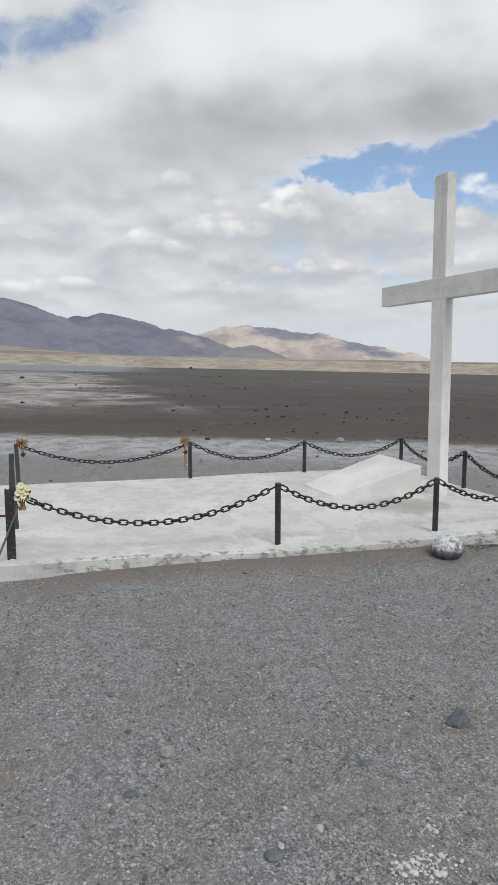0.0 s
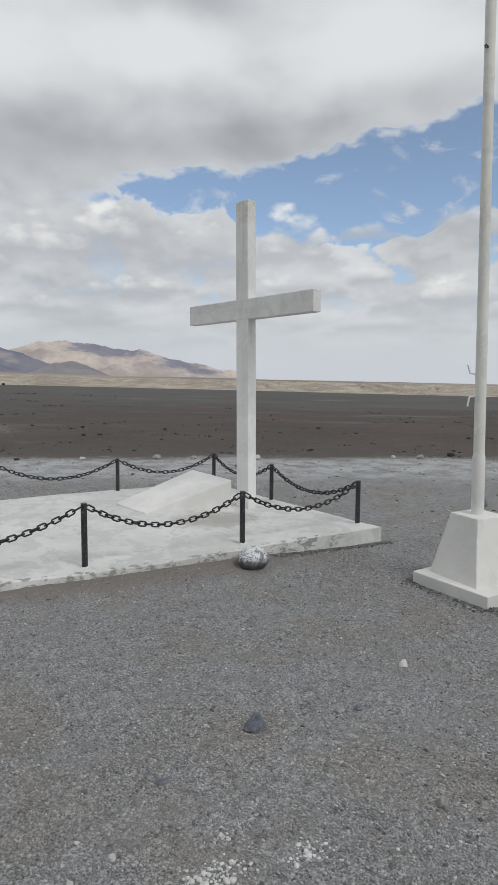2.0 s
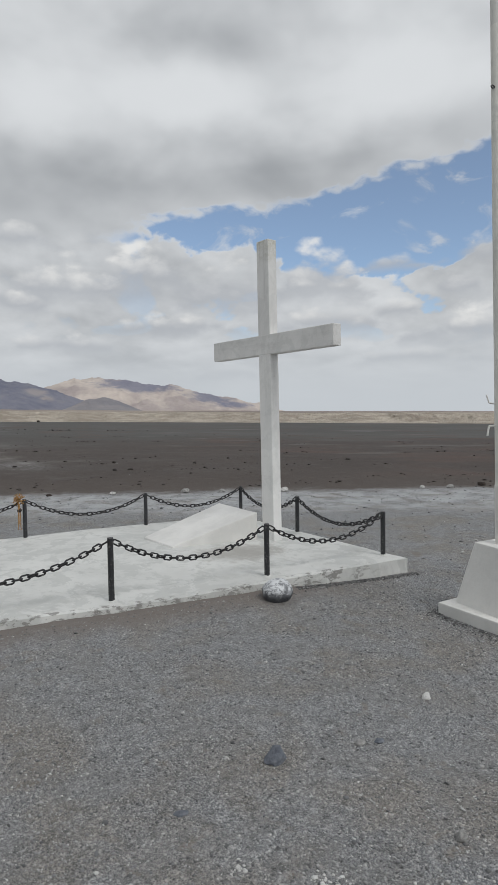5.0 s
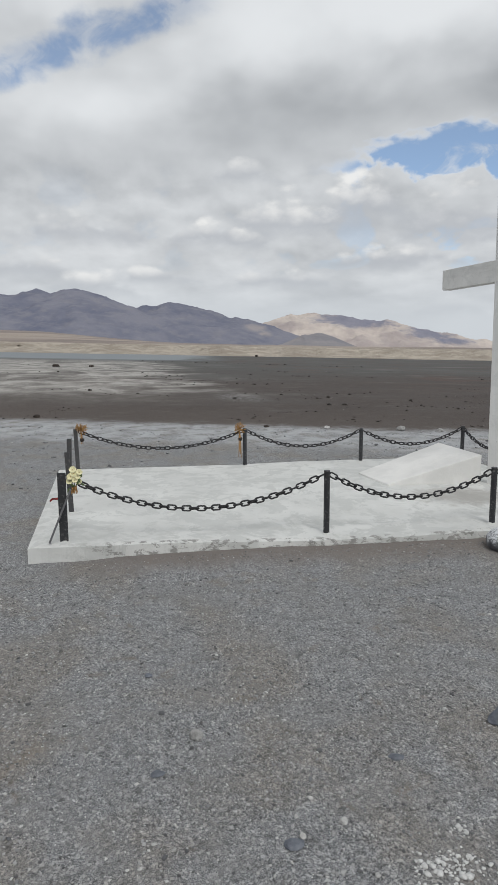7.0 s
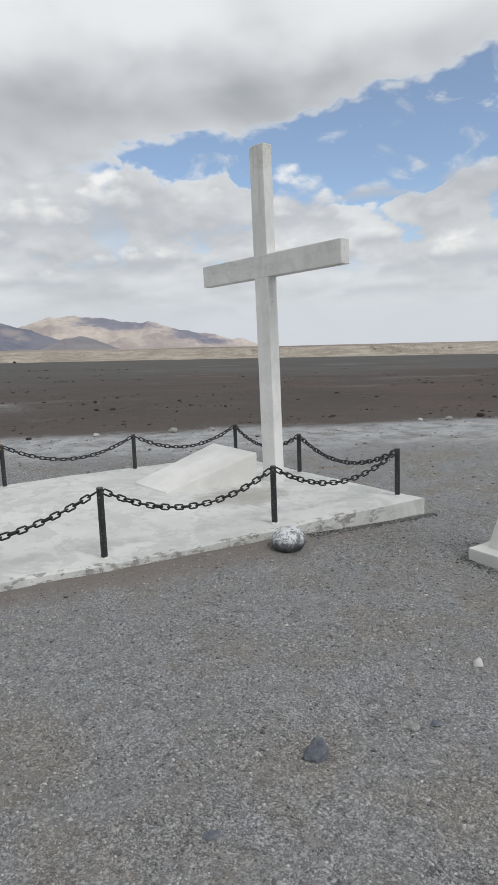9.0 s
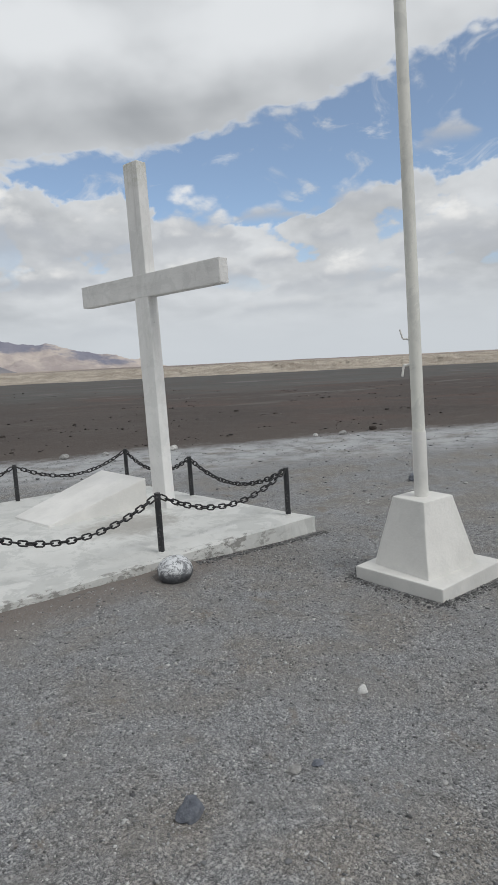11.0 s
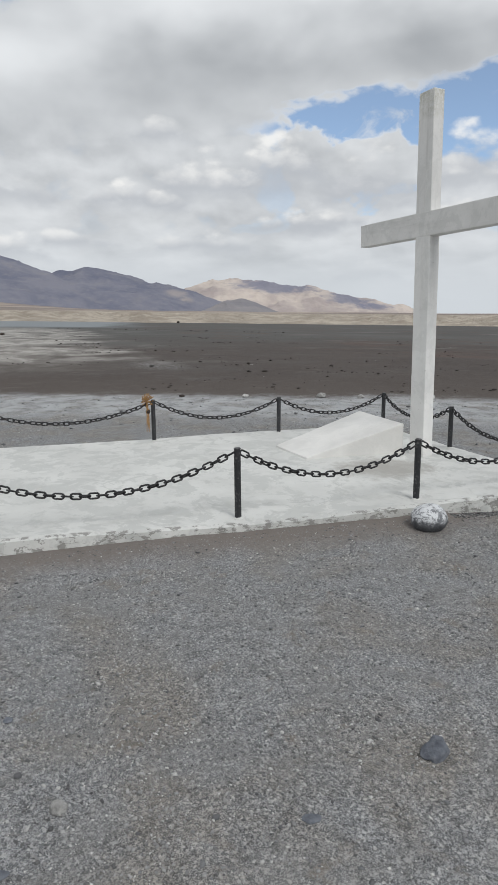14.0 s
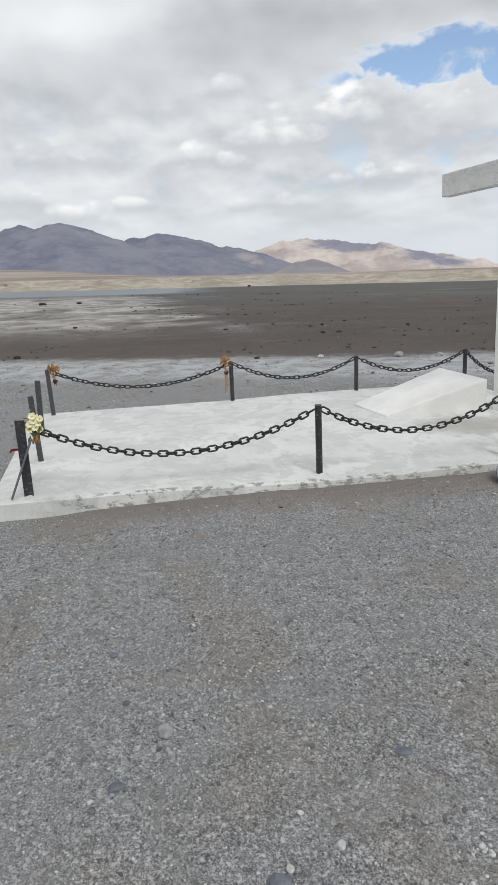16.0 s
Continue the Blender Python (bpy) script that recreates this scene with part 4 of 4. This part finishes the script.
# ---- flagpole ----
def build_flagpole():
    cx, cy = 2.755, -1.715
    ob = base("flagpole", pose(cx, cy, 0, 0.3, -1.7, 2), "cream-painted flagpole on a white tapered concrete pedestal", "flagpole")
    bm = bmesh.new()
    box(bm, -0.365, 0.365, -0.375, 0.375, -0.08, 0.106, 0.008)
    bmesh.ops.subdivide_edges(bm, edges=[e for e in bm.edges if e.calc_length() > 0.3], cuts=6, use_grid_fill=True)
    roughen(bm, 0.004, 5.0, 1.0)
    part("plinth", bm, PEDESTAL, ob)
    bm = bmesh.new()
    lo, hi, turn = 0.262, 0.148, Matrix.Rotation(radians(-6), 3, 'Z')
    z0, z1 = 0.085, 0.612
    vs = [bm.verts.new(turn @ Vector((sx * s, sy * s, z)) + Vector((-0.018, 0.012, 0))) for z, s in ((z0, lo), (z1, hi)) for sx, sy in ((-1, -1), (1, -1), (1, 1), (-1, 1))]
    bm.faces.new(vs[3::-1])
    bm.faces.new(vs[4:])
    for k in range(4):
        bm.faces.new((vs[k], vs[(k + 1) % 4], vs[4 + (k + 1) % 4], vs[4 + k]))
    bmesh.ops.bevel(bm, geom=list(bm.edges), offset=0.007, segments=2, affect="EDGES", profile=0.5)
    bmesh.ops.subdivide_edges(bm, edges=[e for e in bm.edges if e.calc_length() > 0.2], cuts=5, use_grid_fill=True)
    roughen(bm, 0.003, 4.0, 3.0)
    part("pedestal", bm, PEDESTAL, ob)
    bm = bmesh.new()
    tube(bm, (-0.022, 0.014, 0.60), (-0.022, 0.014, 1.08), 0.050, 0.049, 40)
    part("sleeve", bm, PEDESTAL, ob, "wider white steel sleeve")
    bm = bmesh.new()
    tube(bm, (-0.022, 0.014, 1.0), (-0.022, 0.014, 8.2), 0.044, 0.032, 40)
    pole = part("pole", bm, POLE, ob)
    bm = bmesh.new()
    bent(bm, [(-0.05, 0.033, 1.725), (-0.092, 0.061, 1.735), (-0.108, 0.072, 1.80)], 0.006)
    part("cleat", bm, PEDESTAL, pole, "bent white rope cleat")
    bm = bmesh.new()
    bent(bm, [(-0.05, 0.033, 1.555), (-0.094, 0.063, 1.55), (-0.105, 0.070, 1.475)], 0.008)
    part("cleat", bm, PEDESTAL, pole, "bent white rope cleat")
    for z in (4.12, 6.2):
        bm = bmesh.new()
        bent(bm, [(-0.05, 0.0, z), (-0.082, 0.0, z + 0.012), (-0.095, 0.0, z), (-0.082, 0.0, z - 0.012), (-0.05, 0.0, z)], 0.005)
        part("eyelet", bm, IRON_OLD, pole, "small dark iron eyelet")
    return ob


build_flagpole()


# ---- painted stone ball ----
def silver_material():
    g = material("silver_painted_stone")
    n = g.noise(g.pos, 16.0, 6, 0.7, 0.4)
    z = g.add("ShaderNodeSeparateXYZ", {0: g.pos}).outputs[2]
    up = g.math("ADD", z, g.math("MULTIPLY", g.math("SUBTRACT", n, 0.5), 0.16))
    lines = g.math("ABSOLUTE", g.math("SUBTRACT", g.noise(g.pos, 11.0, 4, 0.6, 0.8), 0.5))
    # colour goes from dark at the bottom to grey higher up
    col = g.mix(g.step(up, 0.05, 0.15), (0.07, 0.073, 0.08), (0.20, 0.207, 0.22))
    col = g.mix(g.math("MULTIPLY", g.step(up, 0.095, 0.14), g.step(n, 0.40, 0.50, 0.0, 0.95)), col, (0.64, 0.655, 0.67))
    col = g.mix(g.step(lines, 0.030, 0.008, 0.0, 0.75), col, (0.12, 0.124, 0.135))
    return finish(g, col, 0.6, 0.1, height=n, depth=0.012, spec=0.4)


bm = bmesh.new()
bmesh.ops.create_icosphere(bm, subdivisions=5, radius=1.0)
for v in bm.verts:
    k = 1 + 0.05 * noise.noise(v.co * 1.6) + 0.025 * noise.noise(v.co * 5)
    v.co = Vector((v.co.x * 0.142 * k, v.co.y * 0.130 * k, v.co.z * 0.112 * k + 0.105))
ob = new("painted_boulder", mesh_of(bm, "painted_boulder", silver_material(), True))
ob.matrix_world = pose(1.385, -0.41, float(ground_z(1.385, -0.41)) - 0.035, 0, 0, 20)
tagged(ob, "rounded stone painted silver and white by the slab", "stone")


# ---- flowers, ribbon and rod at the corner post ----
CREAM = plain_material("cream_petals", (0.72, 0.68, 0.42), 0.6, 60, 0.2)
LEAF = plain_material("faded_green_leaf", (0.10, 0.14, 0.05), 0.6, 50, 0.4)
STRAW = plain_material("dry_orange_straw", (0.36, 0.20, 0.07), 0.8, 60, 0.45)
RED = plain_material("faded_red_cloth", (0.42, 0.06, 0.06), 0.8, 40, 0.3)
WHITE_CLOTH = plain_material("white_cloth", (0.7, 0.7, 0.68), 0.8, 40, 0.15)
ROD = iron_material("grey_rod", (0.12, 0.12, 0.125), (0.3, 0.29, 0.28))


def bloom(bm, c, aim, size, rng):
    """One open flower of six cupped petals."""
    q = Vector(aim).to_track_quat("Z", "Y")
    for k in range(6):
        a = k * math.pi / 3 + rng.uniform(-0.15, 0.15)
        rows = []
        for i, (r, w, h) in enumerate(((0.10, 0.12, 0.0), (0.45, 0.42, 0.10), (0.8, 0.46, 0.30), (1.0, 0.22, 0.34))):
            rows.append([bm.verts.new(Vector(c) + q @ (Matrix.Rotation(a, 3, "Z") @ Vector((r * size, s * w * size, (h + 0.08 * abs(s)) * size)))) for s in (-1, 0, 1)])
        for r0, r1 in zip(rows, rows[1:]):
            for j in range(2):
                bm.faces.new((r0[j], r1[j], r1[j + 1], r0[j + 1]))


def build_bouquet():
    x, y, t = POSTS["f1"]
    ob = base("flower_bouquet", pose(x + 0.095, y + 0.0, t - 0.075), "bunch of cream artificial flowers tied to the corner post", "flowers")
    rng = random.Random(5)
    heads = [(0.00, -0.02, 0.085), (0.045, -0.03, 0.06), (-0.035, -0.03, 0.055), (0.015, -0.045, 0.02), (0.06, -0.015, 0.10), (-0.01, 0.0, 0.125), (0.05, -0.03, 0.0), (-0.045, -0.02, 0.005)]
    for h in heads:
        bm = bmesh.new()
        h = tuple(0.72 * q for q in h)
        bloom(bm, h, (h[0] * 4, -1.0, 0.5 + h[2] * 3), 0.027 + rng.uniform(-0.003, 0.004), rng)
        f = part("bloom", bm, CREAM, ob)
        bm = bmesh.new()
        bmesh.ops.create_icosphere(bm, subdivisions=1, radius=0.0045)
        bmesh.ops.translate(bm, verts=bm.verts, vec=Vector(h) + Vector((h[0] * 4, -1.0, 0.5 + h[2] * 3)).normalized() * 0.004)
        part("flower_centre", bm, STRAW, f, "ochre flower centre")
        bm = bmesh.new()
        bent(bm, [(0.0, 0.0, -0.10), (h[0] * 0.5, h[1] * 0.4, -0.02), (h[0], h[1] + 0.004, h[2])], 0.0025, 5)
        part("stem", bm, LEAF, f)
    for k in range(9):
        bm = bmesh.new()
        a = rng.uniform(0, 6.28)
        c = Vector((rng.uniform(-0.04, 0.045), rng.uniform(-0.02, 0.02), rng.uniform(-0.05, 0.045)))
        d = Vector((math.cos(a), -0.4, math.sin(a) * 0.7)).normalized()
        s = d.cross(Vector((0, 1, 0.3))).normalized()
        vs = [bm.verts.new(c), bm.verts.new(c + d * 0.03 + s * 0.012), bm.verts.new(c + d * 0.06), bm.verts.new(c + d * 0.03 - s * 0.012), bm.verts.new(c + d * 0.03 + Vector((0, -0.006, 0)))]
        for i, j in ((0, 1), (1, 2), (2, 3), (3, 0)):
            bm.faces.new((vs[i], vs[j], vs[4]))
        part("leaf", bm, LEAF, ob)
    bm = bmesh.new()
    for k in range(26):
        a = rng.uniform(0, 6.28)
        tip = Vector((0.026 * math.cos(a), -0.012 + 0.016 * math.sin(a), -0.085 + rng.uniform(-0.025, 0.015)))
        tube(bm, (rng.uniform(-0.018, 0.018), -0.012, -0.035), tip, 0.0035, 0.002, 4)
    part("straw_wrap", bm, STRAW, ob, "dry orange straw below the blooms")
    return ob


build_bouquet()


def build_dried(key, dx, dy, hang, label, seed):
    x, y, t = POSTS[key]
    ob = base("dried_flowers", pose(x + dx, y + dy, t), label, "flowers")
    rng = random.Random(seed)
    bm = bmesh.new()
    for k in range(70):
        d = Vector((rng.gauss(0, 1), rng.gauss(0, 1), rng.gauss(0.5, 0.9))).normalized() * rng.uniform(0.05, 0.085)
        tube(bm, (0, 0, -0.01), Vector((0, 0, -0.01)) + d, 0.004, 0.0015, 4)
        c = Vector((0, 0, -0.01)) + d
        tube(bm, c, c + d * 0.18 + Vector((0.004, 0, 0.004)), 0.007, 0.003, 5)
    part("seed_tangle", bm, STRAW, ob, "tangled dry orange seed tangle")
    # rough lump added in place of an unidentified dark hanging object
    bm = stone_bm(0.030, 0.025, 0.028, seed, 2, 0.5, 1.0)
    bmesh.ops.translate(bm, verts=bm.verts, vec=(0.012, 0.0, -0.14))
    part("withered_bloom", bm, BROWN_ROCK, ob, "small dark brown hanging clump")
    for k in range(4):
        bm = bmesh.new()
        px = rng.uniform(-0.03, 0.02)
        bent(bm, [(0, 0, 0), (px, -0.01, -hang * 0.4), (px * 1.3 + rng.uniform(-0.01, 0.01), -0.01, -hang * rng.uniform(0.75, 1.0))], 0.004, 5)
        part("stalk", bm, STRAW, ob)
    return ob


build_dried("b2", -0.075, -0.03, 0.40, "dried orange flowers hanging beside a fence post", 3)
build_dried("b1", 0.055, -0.03, 0.20, "dried orange flowers on the back corner post", 8)

ob = base("leaning_rod", pose(-2.15, 0.03, 0.156), "thin grey metal rod leaning on the corner post", "rod")
bm = bmesh.new()
tube(bm, (-0.105, -0.125, -0.005), (0.062, -0.035, 0.40), 0.0085, 0.0085, 8)
part("shaft", bm, ROD, ob)
bm = bmesh.new()
tube(bm, (0.060, -0.036, 0.395), (0.063, -0.034, 0.405), 0.010, 0.006, 8)
part("tip", bm, ROD, ob)

ob = base("ribbon", pose(-2.165, 0.07, 0.50), "faded red and white cloth strip tied to a post", "ribbon")
for nm, mat, x0, x1 in (("red_strip", RED, -0.10, -0.03), ("white_strip", WHITE_CLOTH, -0.032, 0.02)):
    bm = bmesh.new()
    rows = []
    for i in range(9):
        xx = x0 + (x1 - x0) * i / 8
        sagz = 0.55 * xx + 0.010 * math.sin(xx * 60)
        rows.append([bm.verts.new((xx, 0.010 * math.sin(xx * 45 + s), sagz + s * 0.010)) for s in (-1, 0, 1)])
    for r0, r1 in zip(rows, rows[1:]):
        for j in range(2):
            bm.faces.new((r0[j], r1[j], r1[j + 1], r0[j + 1]))
    bmesh.ops.solidify(bm, geom=list(bm.faces), thickness=0.003)
    part(nm, bm, mat, ob)


# ---- single stones ----
def stone(name, x, y, size, mat, label, seed, sub=3, sink=0.35, turn=0, point=0.0):
    rx, ry, rz = size
    bm = stone_bm(rx, ry, rz, seed, sub, 0.28, sink)
    for v in bm.verts:
        # narrowing towards a blunt point
        k = 1.0 - point * max(0.0, min(1.0, v.co.z / (rz * (2 - sink))))
        v.co.x, v.co.y = v.co.x * k, v.co.y * k
    o = new(name, mesh_of(bm, name, mat))
    o.matrix_world = pose(x, y, float(ground_z(x, y)), 0, 0, turn)
    return tagged(o, label, "stone")


stone("rock", 0.085, -2.70, (0.064, 0.050, 0.062), DARK_ROCK, "pointed blue-grey rock lying on gravel", 5.9, 4, 0.5, 0, 0.7)
stone("pebble", -1.27, -2.60, (0.030, 0.026, 0.024), GREY_ROCK, "pale grey angular pebble on gravel", 2.2)
stone("pebble", -0.98, -3.27, (0.038, 0.026, 0.012), DARK_ROCK, "flat dark pebble on gravel", 3.1)
stone("pebble", -0.785, -3.19, (0.017, 0.015, 0.012), PALE_ROCK, "tiny white pebble on gravel", 4.6)
stone("pebble", -0.945, -3.235, (0.013, 0.012, 0.010), PALE_ROCK, "tiny white pebble on gravel", 4.9)
stone("rock", 1.20, -2.515, (0.032, 0.027, 0.024), PLASTER, "chalk-white lump on gravel", 5.5, 2, 0.4, 0, 0.5)
stone("rock", 0.455, -3.54, (0.032, 0.027, 0.025), GREY_ROCK, "angular grey stone on gravel", 6.1, 2, 0.4, 30, 0.45)
stone("pebble", 0.54, -2.76, (0.036, 0.026, 0.010), GREY_ROCK, "flat grey stone on gravel", 7.7)
stone("pebble", 0.64, -2.79, (0.028, 0.022, 0.010), DARK_ROCK, "flat dark stone on gravel", 7.1)
stone("pebble", -1.478, -2.04, (0.020, 0.016, 0.012), DARK_ROCK, "small dark pebble on gravel", 8.4)
stone("pebble", -0.466, -2.866, (0.032, 0.022, 0.006), DARK_ROCK, "flat dark stone on gravel", 9.2)
stone("pebble", -1.437, -2.82, (0.030, 0.022, 0.007), DARK_ROCK, "flat dark stone on gravel", 9.9)
stone("rock", 5.53, 0.64, (0.085, 0.07, 0.06), DARK_ROCK, "dark rock on gravel beyond the pedestal", 10.5)
stone("rock", 3.50, 7.27, (0.10, 0.075, 0.06), GREY_ROCK, "grey rock at the edge of the dark sand", 11.3)
stone("rock", 2.10, 7.80, (0.065, 0.055, 0.042), PALE_ROCK, "pale rock at the edge of the dark sand", 12.3)
stone("rock", 4.20, 6.95, (0.08, 0.065, 0.045), GREY_ROCK, "grey rock at the edge of the dark sand", 13.4)
stone("rock", 0.93, 8.33, (0.06, 0.042, 0.026), BROWN_ROCK, "low brown rock at the edge of the dark sand", 14.4)
stone("rock", -4.29, 11.29, (0.08, 0.06, 0.045), BROWN_ROCK, "dark rock at the edge of the dark sand", 15.1)
stone("rock", 5.35, 6.35, (0.09, 0.08, 0.06), PALE_ROCK, "pale rock at the edge of the dark sand", 15.9)
stone("rock", 8.02, 5.16, (0.06, 0.05, 0.04), PALE_ROCK, "pale rock on grey gravel", 16.2)
stone("rock", 8.53, 4.87, (0.10, 0.07, 0.05), GREY_ROCK, "grey rock on pale gravel", 17.2)
stone("rock", 9.45, 4.89, (0.10, 0.07, 0.05), BROWN_ROCK, "dark rock on pale gravel", 18.2)

# spilled white plaster crumbs
rng = np.random.default_rng(11)
k = 130
pebble_field("plaster_crumbs", -0.50 + rng.normal(0, 0.065, k), -3.43 + rng.normal(0, 0.035, k), ground_z(np.full(k, -0.5), np.full(k, -3.43)),
             np.exp(rng.normal(math.log(0.0050), 0.5, k)).clip(0.002, 0.013), PLASTER, "scattered white plaster crumbs on gravel", "rubble", rng)

for px, py, sp, k in ((-0.15, -3.50, 0.055, 70), (-0.40, -3.28, 0.03, 24), (-0.62, -3.52, 0.05, 60)):
    xs, ys = px + rng.normal(0, sp, k), py + rng.normal(0, sp * 0.6, k)
    pebble_field("plaster_crumbs", xs, ys, ground_z(xs, ys), np.exp(rng.normal(math.log(0.0044), 0.45, k)).clip(0.002, 0.011), PLASTER,
                 "scattered white plaster crumbs on gravel", "rubble", rng)

# stones banked round the pedestal and along the end of the slab's front
k = 1500
side, along_t, out = rng.integers(0, 4, k), rng.uniform(-1.08, 1.08, k), np.abs(rng.normal(0, 0.05, k)) + 0.008
xs = 2.755 + np.select([side == 0, side == 1, side == 2, side == 3], [along_t * 0.37, along_t * 0.37, -0.37 - out, 0.37 + out])
ys = -1.715 + np.select([side == 0, side == 1, side == 2, side == 3], [-0.38 - out, 0.38 + out, along_t * 0.38, along_t * 0.38])
k = 1300
xs2 = rng.uniform(1.7, 3.12, k)
ys2 = -0.172 - 0.011 * xs2 - np.abs(rng.normal(0, 0.045, k)) - 0.01
xs, ys = np.concatenate([xs, xs2]), np.concatenate([ys, ys2])
pebble_field("banked_gravel", xs, ys, ground_z(xs, ys), np.exp(rng.normal(math.log(0.0062), 0.38, len(xs))).clip(0.003, 0.014), BANKED,
             "coarse grey gravel banked against white concrete", "gravel", rng)

# loose gravel, densest where the ground is near
n = 46000
xs = rng.uniform(-3.6, 4.6, n)
ys = -4.4 + 4.2 * rng.uniform(0, 1, n) ** 1.15
patchy = fbm(xs * 1.1, ys * 1.1, 3, 71)
ok = (rng.uniform(-0.9, 0.7, n) < patchy + 0.15) & ~((xs > -2.42) & (xs < 3.06) & (ys > -0.22)) & ~((np.abs(xs - 2.755) < 0.36) & (np.abs(ys + 1.715) < 0.37))
xs, ys = xs[ok], ys[ok]
rs = np.exp(rng.normal(math.log(0.0038), 0.42, len(xs))).clip(0.0018, 0.013)
pebble_field("loose_gravel", xs, ys, ground_z(xs, ys), rs, PEBBLES, "loose grey gravel on packed earth", "gravel", rng)

n = 150000
xs = rng.uniform(-3.4, 4.2, n)
ys = -4.3 + 4.1 * rng.uniform(0, 1, n) ** 1.5
ok = ~((xs > -2.42) & (xs < 3.06) & (ys > -0.22)) & ~((np.abs(xs - 2.755) < 0.36) & (np.abs(ys + 1.715) < 0.37))
ok &= rng.uniform(-0.95, 0.38, n) < fbm(xs * 2.6, ys * 2.6, 5, 77)
ok &= ~((ys > -0.60 + 0.12 * fbm(xs * 2, ys * 2, 3, 79)) & (xs > -2.3) & (xs < 1.75) & (rng.uniform(0, 1, n) < 0.9))
xs, ys = xs[ok], ys[ok]
rs = np.exp(rng.normal(math.log(0.0032), 0.45, len(xs))).clip(0.0014, 0.0105) * (1.05 + 0.35 * fbm(xs * 2.6, ys * 2.6, 5, 77))
pebble_field("gravel_chips", xs, ys, ground_z(xs, ys), rs, CHIPS, "fine grey gravel chips on packed earth", "gravel", rng, True)

n = 3800
xs, ys = rng.uniform(-7, 12, n), rng.uniform(-0.3, 9.5, n)
ok = ~((xs > -2.75) & (xs < 3.1) & (ys < 3.55)) & (ys < 8.8 - 0.43 * xs)
xs, ys = xs[ok], ys[ok]
rs = np.exp(rng.normal(math.log(0.010), 0.45, len(xs))).clip(0.004, 0.04)
pebble_field("loose_gravel", xs, ys, ground_z(xs, ys), rs, PEBBLES, "scattered grey stones beyond the slab", "gravel", rng)

# dark cinders in clumps over the volcanic sand
xs, ys, rs = [], [], []
for _ in range(170):
    d = 9.5 + 60 * rng.uniform() ** 1.6
    a = radians(rng.uniform(-22, 66))
    cx, cy = d * math.sin(a), d * math.cos(a)
    if cy < 9.3 - 0.43 * cx - 0.007 * cx * cx:
        continue
    m = int(rng.integers(1, 14))
    xs += list(cx + rng.normal(0, 0.45, m))
    ys += list(cy + rng.normal(0, 0.25, m))
    rs += list(np.exp(rng.normal(math.log(0.011 + 0.0005 * d), 0.6, m)).clip(0.005, 0.07))
xs, ys, rs = np.array(xs), np.array(ys), np.array(rs)
pebble_field("cinder_stones", xs, ys, ground_z(xs, ys), rs, CLINKER, "dark cinders strewn over volcanic sand", "stones", rng)

# far line of driftwood and debris near the water, stood in for by dark stones
xs, ys, rs = [], [], []
for k in range(56):
    tt = rng.uniform()
    xs.append(-4 + 30 * tt + rng.normal(0, 1.0))
    ys.append(104 - 26 * tt + rng.normal(0, 1.2))
    rs.append(rng.uniform(0.03, 0.15))
xs, ys, rs = np.array(xs), np.array(ys), np.array(rs)
pebble_field("shore_boulders", xs, ys, ground_z(xs, ys), rs, CLINKER, "dark driftwood and debris line along the far shore, built of stones", "stones", rng)
for bx, by, s, sd in ((-10.6, 58.7, 0.36, 21.0), (-7.4, 59.7, 0.25, 22.0), (-4.0, 21.8, 0.09, 23.0)):
    stone("boulder", bx, by, (s, s * 0.7, s * 0.45), BROWN_ROCK, "dark boulder on the salt flat", sd, 3)
# unclear black speck built as a boulder, set by its bearing from the camera
stone("boulder", 44.4, 286.6, (0.65, 0.55, 0.55), BROWN_ROCK, "lone small black object at the foot of the bluff", 31.0, 3)
